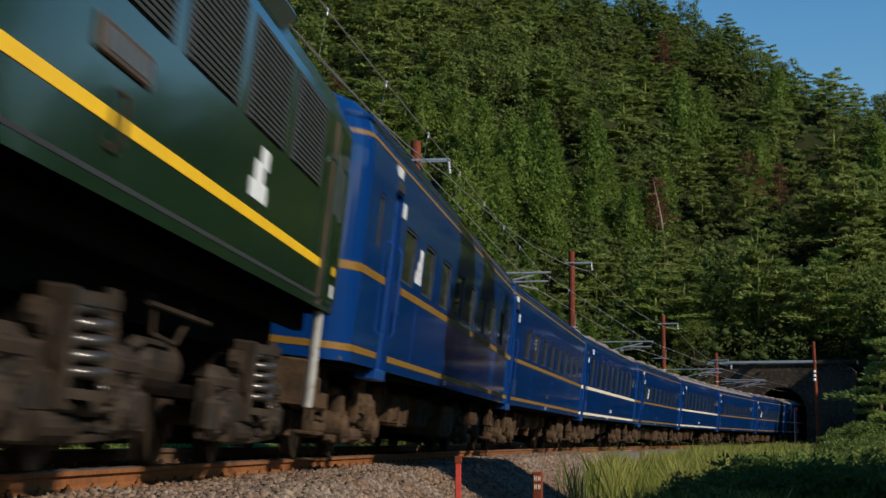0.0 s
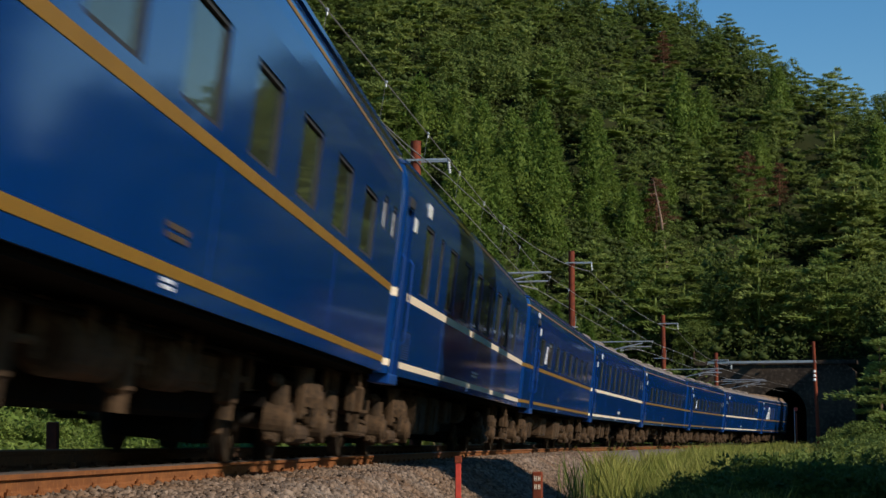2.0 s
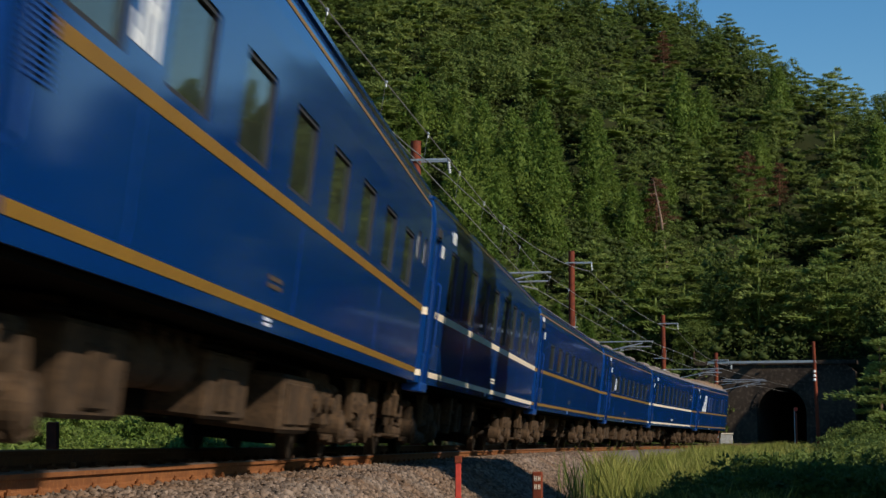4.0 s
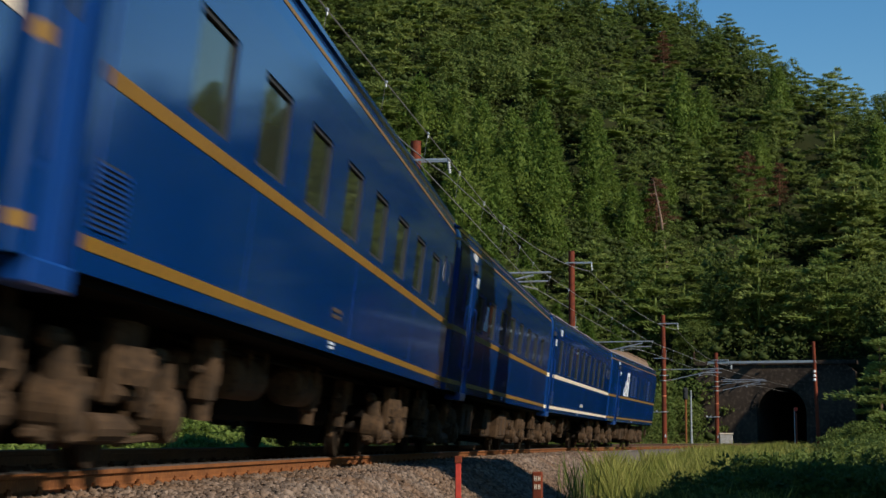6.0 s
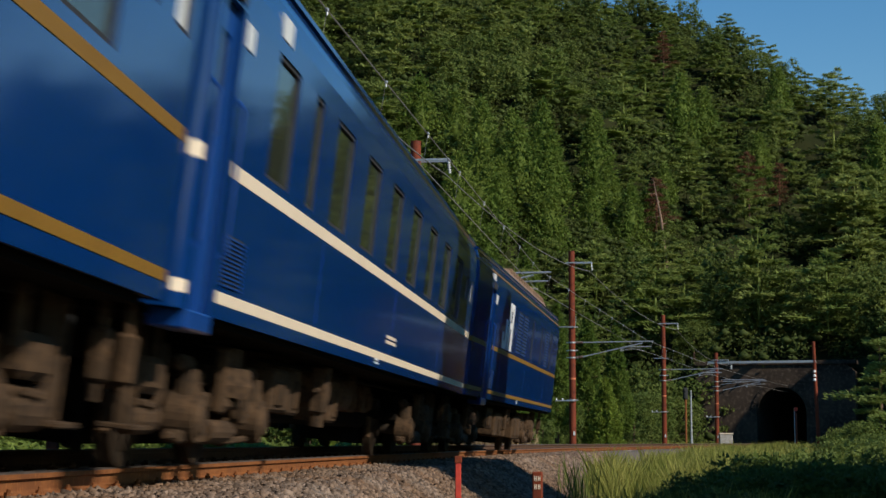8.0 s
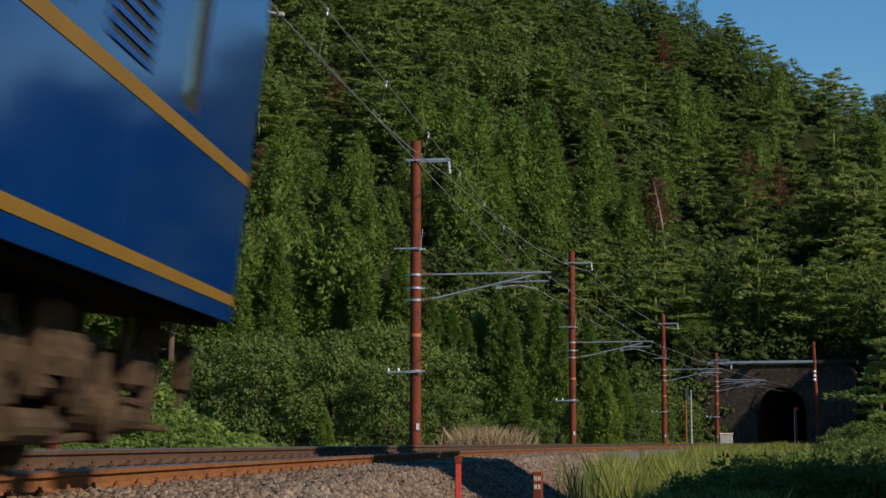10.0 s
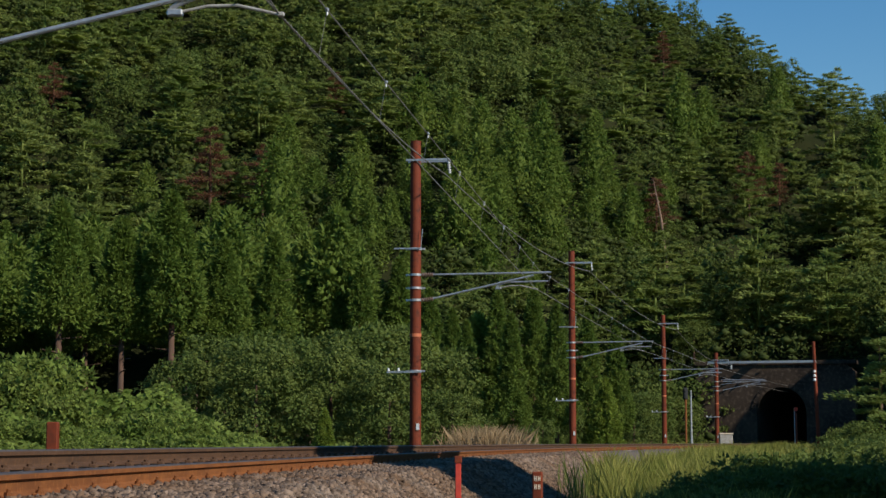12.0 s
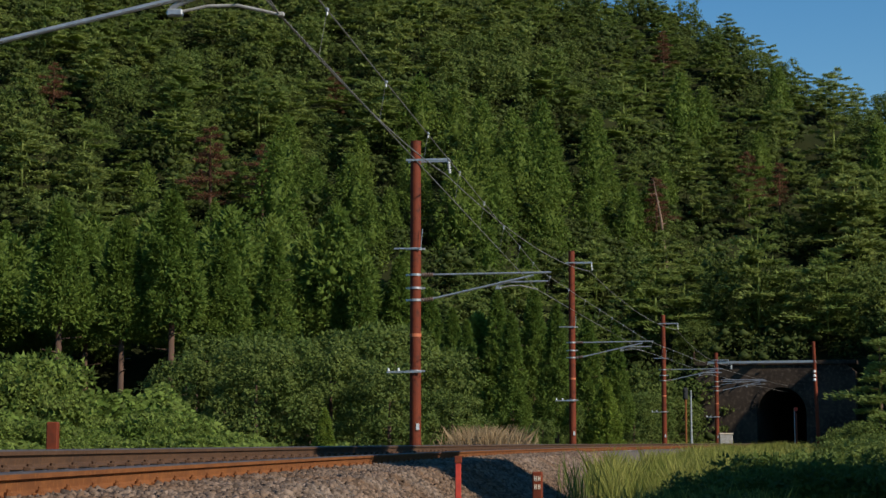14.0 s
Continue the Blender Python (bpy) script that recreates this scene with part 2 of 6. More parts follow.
# ---- ground and hill ----
rng = np.random.default_rng(7)
HILL_FOOT = ([-180, -90, -40, -15, -6, 0, 5, 8, 12, 13.6, 15, 17, 18, 20, 22, 25, 30, 40, 90, 180],
             [400, 240, 150, 158, 160, 164, 174, 184, 190, 191, 188, 170, 164, 156, 138, 118, 116, 130, 200, 400])
RIDGE_UP = ([-180, -90, -40, -15, -5, 2, 5.1, 6.4, 7.3, 9.4, 10.6, 11.5, 12.5, 13.6, 14.6, 16, 18, 20, 21, 22, 23, 25, 32, 40, 70, 120, 180],
            [2, 6, 14, 17, 16, 14.2, 13.2, 13.1, 12.8, 11.95, 11.1, 10.7, 10.25, 9.9, 9.4, 8.6, 6.3, 4.4, 4.4, 5.2, 9.0, 14.0, 14.0, 10.0, 4.0, 1, 1])
PORTAL_S = 181.0


def wave(x, y, a, b, c, d):
    return np.sin(x * a + c + 1.7 * np.sin(y * b + d)) * np.cos(y * a * 0.83 + d - 1.3 * np.sin(x * b * 1.2 + c))


def hill_height(x, y):
    h, d = np.degrees(np.arctan2(x, y)), np.hypot(x, y)
    foot, up = np.interp(h, *HILL_FOOT), np.tan(np.radians(np.interp(h, *RIDGE_UP)))
    rise = 0.62
    ridge = rise * foot / (rise - up)
    z = rise * (np.minimum(d, ridge) - foot) - 0.12 * np.maximum(d - ridge, 0)
    rough = np.clip((d - foot) / 25, 0, 1) * np.clip((ridge + 10 - d) / 20, 0.25, 1)
    return z + rough * (2.2 * wave(x, y, 0.09, 0.05, 0.3, 1.1) + 1.1 * wave(x, y, 0.21, 0.13, 2.0, 0.4))


BANK_TOP = ([-30, -16, -13.6, -12.6, -11, -9.6, -8.6, -7.6, -6, -4, -2, 0, 3, 6],
            [1.2, 1.3, 1.45, 1.5, 1.0, 1.15, 1.2, 0.8, 0.6, 0.7, 0.5, 0.3, 0.1, 0.0])


def bank_height(x, y):
    """The overgrown bank beyond the track."""
    h, d = np.degrees(np.arctan2(x, y)), np.hypot(x, y)
    return np.interp(h, *BANK_TOP) * np.clip((d - 37) / 11, 0, 1) * np.clip((75 - d) / 15, 0, 1)


def ground_height(x, y):
    s, lat = to_track(x, y)
    low = -1.3 + 0.95 * np.clip((s - 55) / 75, 0, 1)
    right = np.clip(-0.36 - (lat - 1.6) / 1.65, low, -0.36)
    right = right + np.clip((lat - 5) / 6, 0, 1) * 0.12 * wave(x, y, 0.6, 0.3, 0.2, 0.9)
    left = -0.42 + np.clip((-lat - 7) / 14, 0, 1) * 0.5 + bank_height(x, y) * np.clip((-lat - 6) / 4, 0, 1) + np.clip((-lat - 4) / 4, 0, 1) * 0.06 * wave(x, y, 0.9, 0.5, 0.4, 0.1)
    flat = np.where(lat > 0, right, left)
    hill = hill_height(x, y)
    hill = np.where((s < PORTAL_S) & (np.abs(lat) < 12), -9.0, hill)
    blend = np.clip((np.abs(lat) - 6) / 8, 0, 1)
    hill = np.where(s < PORTAL_S, hill * blend - 3 * (1 - blend), hill)
    hill = np.where((s >= PORTAL_S) & (np.abs(lat) < 14) & (s < PORTAL_S + 60), np.maximum(hill, 7.0 + 0.3 * np.minimum(s - PORTAL_S, 20)), hill)
    return np.maximum(flat, hill)


def spaced(fine_lo, fine_hi, step, far):
    """Grid lines, close together between the two bounds and wider outwards."""
    mid = np.arange(fine_lo, fine_hi + step / 2, step)
    grow, at, gap = [], 0.0, step
    while at < far:
        gap *= 1.13
        at += gap
        grow.append(at)
    grow = np.array(grow)
    return np.concatenate([(fine_lo - grow)[::-1], mid, fine_hi + grow])


def build_ground():
    gx, gy = spaced(-12, 46, 0.6, 1800), spaced(4, 188, 0.6, 1800)
    X, Y = np.meshgrid(gx, gy)
    Z = ground_height(X, Y)
    ny, nx = X.shape
    verts = np.stack([X, Y, Z], -1).reshape(-1, 3)
    k = np.arange(ny * nx).reshape(ny, nx)
    quads = np.stack([k[:-1, :-1], k[:-1, 1:], k[1:, 1:], k[1:, :-1]], -1).reshape(-1, 4)
    mid = verts[quads].mean(1)
    s, lat = to_track(mid[:, 0], mid[:, 1])
    gone = (np.abs(lat) < 3.4) & (s > PORTAL_S - 2.0) & (s < PORTAL_S + 3.0)
    ob = pack("ground", verts, quads[~gone], M_SOIL)
    ob.data.polygons.foreach_set("use_smooth", [True] * len(ob.data.polygons))
    tagged(ob, "grassy soil rising into a steep wooded hillside", "ground", kind="structure")


build_ground()


def sweep(name, profile, s0, s1, step, mats, place, index=None, kind="structure", label="", category="", closed=True, parent=None):
    """A profile of (lat, z) carried along the line."""
    ss = np.arange(s0, s1 + step / 2, step)
    n = len(profile)
    verts = [place(s, lat, z) for s in ss for lat, z in profile]
    faces, idx = [], []
    m = n if closed else n - 1
    for a in range(len(ss) - 1):
        for b in range(m):
            c = (b + 1) % n
            faces.append((a * n + b, a * n + c, (a + 1) * n + c, (a + 1) * n + b))
            idx.append(index[b] if index else 0)
    ob = link(name, verts, faces, mats, parent, index=idx)
    if category:
        tagged(ob, label, category, kind=kind)
    return ob


# ---- track ----
def build_track():
    bed = [(-2.6, -0.55), (-2.05, -0.10), (-1.5, -0.05), (0.0, -0.13), (1.15, -0.215), (1.62, -0.235), (2.2, -0.60), (3.6, -1.45), (3.6, -1.8), (-2.6, -1.8)]
    ss = np.arange(-120, 260, 0.5)
    n = len(bed)
    verts = []
    r = np.random.default_rng(3)
    for s in ss:
        for lat, z in bed:
            jig = 0.035 if -1.9 > z or z > -1.4 else 0
            verts.append(beside(s, lat + r.uniform(-jig, jig), z + r.uniform(-jig, jig) * 0.6))
    faces = [(a * n + b, a * n + b + 1, (a + 1) * n + b + 1, (a + 1) * n + b) for a in range(len(ss) - 1) for b in range(n - 1)]
    tagged(link("track_bed", verts, faces, M_BALLAST), "grey-brown crushed stone ballast bed on a low bank", "track bed", kind="structure")
    # rail: foot, web, head
    half = [(-0.064, -0.153), (-0.064, -0.143), (-0.012, -0.125), (-0.008, -0.115), (-0.008, -0.050), (-0.033, -0.040), (-0.0325, -0.008), (-0.025, 0.0)]
    prof = half + [(-a, b) for a, b in half[::-1]]
    idx = [0] * len(prof)
    idx[7] = idx[6] = idx[8] = 1
    for side in (-1, 1):
        moved = [(a + side * 0.5335, b) for a, b in prof]
        sweep("rail", moved, -100, 250, 1.0, [M_RUST if side > 0 else M_RAIL_DULL, M_RAILTOP], canted, idx, "",
              "rust-brown steel rail with a worn running surface" if side > 0 else "dull brown steel rail, darker than the right one", "rail")
    # sleepers with their rail clips, near the camera as single things
    bm = bmesh.new()
    box(bm, -1.0, 1.0, -0.12, 0.12, -0.33, -0.165, 0.02)
    first = empty("sleeper", Matrix.Identity(4), "concrete sleeper sunk in the ballast under the rails", "sleeper", "sleepers")
    part("block", bm, M_SLEEPER, first)
    for side in (-1, 1):
        for out in (-1, 1):
            bm = bmesh.new()
            cx = side * 0.5335 + out * 0.095
            box(bm, cx - 0.035, cx + 0.035, -0.05, 0.05, -0.165, -0.125, 0.008)
            if side > 0:
                rod(bm, (cx, 0, -0.16), (cx, 0, -0.085), 0.014, sides=8)
            rod(bm, (cx, 0, -0.125), (cx, 0, -0.105), 0.026, sides=6)
            part("rail_clip", bm, M_RUST if side > 0 else M_RAIL_DULL, first)
    k = 0
    for s in np.arange(6.0, 180.0, 0.64):
        m = car_pose(s - 0.1, 0.2, 0.1)
        if k == 0:
            first.matrix_world = m
        else:
            copy_thing(first, m)
        k += 1


build_track()


# ---- foliage prototypes: leaf quads as arrays of corners (n, 4, 3) ----
def quads_at(centres, size, up_bias, r, droop=None, long=1.0):
    """Leaf faces at the centres, with random turns; up_bias tips them towards the sky."""
    n = len(centres)
    nrm = r.normal(size=(n, 3))
    nrm[:, 2] = np.abs(nrm[:, 2]) + up_bias
    if droop is not None:
        nrm = nrm * 0.6 + droop
    nrm /= np.linalg.norm(nrm, axis=1, keepdims=True)
    ref = r.normal(size=(n, 3))
    u = np.cross(nrm, ref)
    u /= np.linalg.norm(u, axis=1, keepdims=True)
    v = np.cross(nrm, u)
    sz = (size * r.uniform(0.6, 1.35, n))[:, None]
    u, v = u * sz * long, v * sz
    return np.stack([centres - u * 0.5, centres + v * 0.32, centres + u * 0.5, centres - v * 0.32], 1)


OCTA = np.array([(1, 0, 0), (0, 1, 0), (-1, 0, 0), (0, -1, 0), (0, 0, 1), (0, 0, -1)], dtype=float)
OCTA_SIDES = np.array([(0, 1, 4), (1, 2, 4), (2, 3, 4), (3, 0, 4), (1, 0, 5), (2, 1, 5), (3, 2, 5), (0, 3, 5)])


def cores(centres, radii, r):
    """Lumpy solid hearts of the leaf tufts: (k, 6, 3) corners."""
    n = len(centres)
    v = OCTA[None] * radii[:, None, :] * r.uniform(0.7, 1.25, (n, 6, 1))
    a = r.uniform(0, math.tau, n)
    c, sn = np.cos(a)[:, None], np.sin(a)[:, None]
    return np.stack([v[..., 0] * c - v[..., 1] * sn, v[..., 0] * sn + v[..., 1] * c, v[..., 2]], -1) + centres[:, None]


def sprays(base, way, face, length, width, r, loose=0.45):
    """Narrow pointed sprays of needles from the base points along the ways, loosely turned to face the given side: (n, 3, 3) corners."""
    n = len(base)
    way = way / np.linalg.norm(way, axis=1, keepdims=True)
    side = np.cross(way, face + loose * r.normal(size=(n, 3)))
    side /= np.linalg.norm(side, axis=1, keepdims=True) + 1e-9
    side *= (width * r.uniform(0.6, 1.3, n))[:, None] * 0.5
    tip = base + way * (length * r.uniform(0.55, 1.3, n))[:, None]
    return np.stack([base - side, base + side, tip], 1)


def tufted(centres, radii, out, n, size, r, up, grip=1.0, heart=0.80):
    """Tufts of broad leaves round a heart."""
    k = len(centres)
    m = max(4, n // k)
    d = r.normal(size=(k, m, 3))
    d /= np.linalg.norm(d, axis=2, keepdims=True)
    p = centres[:, None] + d * radii[:, None] * (0.55 + 0.60 * r.uniform(0, 1, (k, m, 1)))
    lean = 0.55 * d + out[:, None] + np.array((0, 0, up))
    way = d + 0.8 * r.normal(size=d.shape)
    q = sprays(p.reshape(-1, 3), way.reshape(-1, 3), grip * lean.reshape(-1, 3), size * 0.8, size * 0.62, r)
    return q, cores(centres, radii * heart, r)


def pine_crown(r, n, height=9.0, size=0.5, reach_max=2.2, heart=0.75):
    """Uneven sweeping limbs that carry flat feathery pads of needles, with dark gaps between them."""
    limbs = int(r.integers(17, 23))
    cs, rs, os = [], [], []
    lop = r.uniform(0, math.tau)
    for k in range(limbs):
        f = (k + r.uniform(0, 1)) / limbs
        a = k * 2.399 + r.uniform(-0.5, 0.5)
        reach = reach_max * (0.95 * (1 - f) ** 0.62 + 0.12) * r.uniform(0.5, 1.12) * (1 + 0.2 * math.cos(a - lop))
        z0, rise = height * (0.26 + 0.72 * f), r.uniform(-0.10, 0.22)
        for part_way in ((0.42, 0.88) if reach > 1.1 else (0.6,)):
            b = a + r.uniform(-0.22, 0.22)
            off = reach * part_way
            w = reach * r.uniform(0.20, 0.32) + 0.22
            cs.append((math.cos(b) * off, math.sin(b) * off, z0 + rise * off))
            rs.append((w, w, 0.07 + 0.06 * w))
            os.append((math.cos(b), math.sin(b), 0.25))
    cs, rs, os = np.array(cs), np.array(rs), np.array(os)
    m = max(6, n // len(cs))
    ang, rad = r.uniform(0, math.tau, (len(cs), m)), np.sqrt(r.uniform(0, 1, (len(cs), m)))
    flat = np.stack([np.cos(ang) * rad, np.sin(ang) * rad, r.normal(size=ang.shape) * 0.9 - 0.5 * rad ** 2], -1)
    p = cs[:, None] + flat * rs[:, None]
    way = os[:, None] * 0.75 + flat * np.array((0.7, 0.7, 0.0)) + r.normal(size=p.shape) * np.array((0.3, 0.3, 0.25))
    face = np.broadcast_to(os[:, None] * 0.7 + np.array((0, 0, 0.6)), p.shape)
    q = sprays(p.reshape(-1, 3), way.reshape(-1, 3), face.reshape(-1, 3), size * 1.25, size * 0.42, r)
    stem = OCTA[None] * np.array((0.14, 0.14, height * 0.47)) + np.array((0, 0, height * 0.5))
    return q, np.concatenate([cores(cs, rs * np.array((heart * 1.3, heart * 1.3, heart)), r), stem])


def cedar_crown(r, n, height=12.0, size=0.42, girth=1.9, start=0.22, tufts=34, blunt=0.66):
    """A round-shouldered cone of billowing tufts whose sprays curve up and outwards."""
    cs, rs, os = [], [], []
    for k in range(tufts):
        f = ((k + r.uniform(0, 1)) / tufts) ** 1.12
        rad = girth * min((1 - f) ** blunt, 0.66 + f * 2.0) * r.uniform(0.55, 0.92)
        a = k * 2.399 + r.uniform(-0.3, 0.3)
        w = girth * (0.40 - 0.24 * f) * r.uniform(0.7, 1.2) * (34 / tufts) ** 0.4
        cs.append((math.cos(a) * rad, math.sin(a) * rad, height * (start + (1 - start) * f) - 0.2 * rad))
        rs.append((w, w, w * 1.25))
        os.append((math.cos(a) * 0.7, math.sin(a) * 0.7, 0.25))
    cs, rs, os = np.array(cs), np.array(rs), np.array(os)
    m = max(6, n // tufts)
    d = r.normal(size=(tufts, m, 3))
    d /= np.linalg.norm(d, axis=2, keepdims=True)
    p = cs[:, None] + d * rs[:, None] * r.uniform(0.45, 0.95, (tufts, m, 1))
    way = d * 0.8 + os[:, None] * 0.6 + r.normal(size=d.shape) * 0.35
    face = d * 0.5 + os[:, None] * 0.8
    q = sprays(p.reshape(-1, 3), way.reshape(-1, 3), face.reshape(-1, 3), size * 1.15, size * 0.62, r)
    stem = OCTA[None] * np.array((0.30 * girth, 0.30 * girth, height * (1 - start) * 0.42)) + np.array((0, 0, height * (0.5 + start / 2)))
    return q, np.concatenate([cores(cs, rs * 0.36, r), stem])


def broad_crown(r, n, height=6.0, size=0.3, spread=2.4, clumps=20, heart=0.66):
    """Uneven billowing clumps of leaves, the outer ones reaching out as sprays."""
    cs, rs, os = [], [], []
    for k in range(clumps):
        a, f = k * 2.399 + r.uniform(-0.4, 0.4), ((k + 0.5) / clumps) ** 0.8 * 0.92 + 0.08
        rad = spread * math.sqrt(max(0.02, 1 - (f * 1.25 - 0.4) ** 2)) * r.uniform(0.4, 0.98)
        w = spread * r.uniform(0.20, 0.42) * (20 / clumps) ** 0.4
        cs.append((math.cos(a) * rad, math.sin(a) * rad, height * (f * 0.88 + r.uniform(-0.05, 0.05))))
        rs.append((w, w, w * r.uniform(0.45, 0.8)))
        os.append((math.cos(a) * 0.5, math.sin(a) * 0.5, f - 0.3))
    return tufted(np.array(cs), np.array(rs), np.array(os), n, size, r, 0.45, 0.9, heart)


def planted(protos, places, r, squash=0.15):
    """All prototypes' leaves and hearts set at the places (x, y, z, size, kind)."""
    leaves, hearts = [], []
    for x, y, z, sc, kd in places:
        a, tall = r.uniform(0, 2 * math.pi), r.uniform(1 - squash, 1 + squash)
        c, sn = math.cos(a) * sc, math.sin(a) * sc
        for q, out in zip(protos[int(kd)], (leaves, hearts)):
            w = np.empty(q.shape, dtype=np.float32)
            w[..., 0] = q[..., 0] * c - q[..., 1] * sn + x
            w[..., 1] = q[..., 0] * sn + q[..., 1] * c + y
            w[..., 2] = q[..., 2] * sc * tall + z
            out.append(w)
    return np.concatenate(leaves), np.concatenate(hearts)


def leaf_object(name, crown, mat, parent=None):
    """Leaves (kites) or sprays (triangles), alone or with their hearts, as one mesh."""
    leaves, hearts = crown if isinstance(crown, tuple) else (crown, np.zeros((0, 6, 3)))
    n, c, k = leaves.shape[0], leaves.shape[1], hearts.shape[0]
    i = np.arange(n)[:, None] * c
    tris = np.concatenate([i + np.array([[0, q, q + 1]]) for q in range(1, c - 1)] + [
                           (n * c + np.arange(k)[:, None, None] * 6 + OCTA_SIDES[None]).reshape(-1, 3)])
    return pack(name, np.concatenate([leaves.reshape(-1, 3), hearts.reshape(-1, 3)]), tris, mat, parent)


def build_woods():
    """The forest of the hillside, in bands by kind of tree."""
    r = np.random.default_rng(11)
    n_leaf = 2500
    pines = [pine_crown(r, n_leaf, 8.2, 0.31, 3.6) for _ in range(6)]
    cedars = [cedar_crown(r, 2900, 8.8, 0.29, 2.9, 0.06, 66, 0.62) for _ in range(5)] + [cedar_crown(r, 1500, 14.2, 0.40, 2.7, 0.68, 40, 0.6) for _ in range(2)]
    broads = [broad_crown(r, 2500, 6.2, 0.27, 3.0, 50, 0.5) for _ in range(4)]
    sets = {"pine": [], "cedar": [], "broad": []}
    tries = 0
    cells = {}
    for h_lo, h_hi, spacing, reach, count in ((-14.8, 14.8, 4.15, 30, 36000), (14.8, 60, 6.0, 12, 3000), (-40, -14.8, 8.5, 12, 600)):
        for _ in range(count):
            h = r.uniform(h_lo, h_hi)
            foot = float(np.interp(h, *HILL_FOOT))
            up = math.tan(radians(float(np.interp(h, *RIDGE_UP))))
            far = min(0.62 * foot / (0.62 - up) + 10, foot + 175)
            d = math.sqrt(r.uniform((foot - 6) ** 2, far ** 2))
            x, y = d * math.sin(radians(h)), d * math.cos(radians(h))
            key = (int(x // spacing), int(y // spacing))
            near = False
            for i in (-1, 0, 1):
                for j in (-1, 0, 1):
                    for (ox, oy) in cells.get((key[0] + i, key[1] + j, spacing), ()):
                        if (ox - x) ** 2 + (oy - y) ** 2 < spacing ** 2:
                            near = True
            if near:
                continue
            cells.setdefault((*key, spacing), []).append((x, y))
            sets.setdefault("at", []).append((x, y, h, d - foot))
    at = np.array(sets["at"])
    zz = ground_height(at[:, 0], at[:, 1])
    ts, tl = to_track(at[:, 0], at[:, 1])
    for (x, y, h, deep), z, s, lat in zip(at, zz, ts, tl):
        if (abs(lat) < 7 and s < PORTAL_S + 3) or (deep < 26 and h < -3.5):
            continue
        patch = wave(np.array(x), np.array(y), 0.05, 0.04, 0.5, 2.2) + r.normal() * 0.35
        if h > 6.5 and 8 < deep < 75 and r.uniform() < 0.42:
            continue
        big = r.choice((0.7, 0.85, 1.0, 1.15, 1.45)) * r.uniform(0.9, 1.1)
        if deep > float(np.interp(h, *HILL_FOOT)) * (0.62 / (0.62 - math.tan(radians(float(np.interp(h, *RIDGE_UP))))) - 1) - 22:
            big = min(big, 0.95)
        if h > 15:
            big = min(big, 1.0)
        elif h > 6.5 and deep < 75:
            big *= 1.22
        if deep < 14 and r.uniform() < 0.6:
            sets["broad"].append((x, y, z - 0.4, big * 0.9, r.integers(0, 4)))
        elif (patch > 0.6 and deep < 70) or (deep < 45 and h < 8 and patch > -0.1):
            sets["cedar"].append((x, y, z - 0.8, big * 0.95, r.integers(0, 5)))
        elif r.uniform() < 0.3:
            sets["broad"].append((x, y, z - 0.3, big, r.integers(0, 4)))
        else:
            sets["pine"].append((x, y, z - 0.8, big * 0.92, r.integers(0, 6)))
    # a tall stand beside the portal, which keeps the cutting in shade
    for _ in range(60):
        h, d = r.uniform(15.6, 20.0), r.uniform(152, 184)
        x, y = d * math.sin(radians(h)), d * math.cos(radians(h))
        sets["cedar"].append((x, y, float(ground_height(np.array([x]), np.array([y]))[0]) - 0.8, r.uniform(1.15, 1.4), r.integers(0, 5)))
    # the close ranks of the stand behind the bank, dark inside
    for row in range(13):
        d = 126 + row * 4.4
        for k in range(10):
            h = radians(-15.6 + 1.75 * (k + 0.5 * (row % 2)) * 128 / d + r.uniform(-0.3, 0.3))
            if h < radians(-2.6):
                sets["cedar"].append((d * math.sin(h), d * math.cos(h), 0.1, r.uniform(0.85, 1.1), r.integers(5, 7)))
    # low growth that fills the gaps between the trunks
    bushes = [broad_crown(r, 420, 3.2, 0.34, 2.9, 22, 0.5) for _ in range(3)]
    fill = []
    for (x, y, h, deep), z in zip(at, zz):
        if abs(h) < 15 and not (deep < 26 and h < -3.5) and not (h > 6.5 and 8 < deep < 75 and r.uniform() < 0.6):
            fill.append((x + r.uniform(-2, 2), y - r.uniform(0.5, 2.5), z - 0.9, r.uniform(0.8, 1.5), r.integers(0, 3)))
    fill = [f for f in fill if abs(to_track(np.array([f[0]]), np.array([f[1]]))[1][0]) > 8 or f[2] > 5]
    ob = leaf_object("hillside_undergrowth", planted(bushes, fill, r), M_UNDER)
    tagged(ob, "dark undergrowth between the trees of the hillside", "undergrowth", kind="stuff")
    for key, protos, mat, label in (("pine", pines, M_PINE, "dense dark green pine forest on the steep hillside"),
                                    ("cedar", cedars, M_CEDAR, "pointed cedar stands on the wooded hillside"),
                                    ("broad", broads, M_BROAD, "rounded broadleaf trees among the conifers of the hillside")):
        ob = leaf_object("hillside_forest", planted(protos, sets[key], r), mat)
        tagged(ob, label, "forest", kind="stuff")


build_woods()
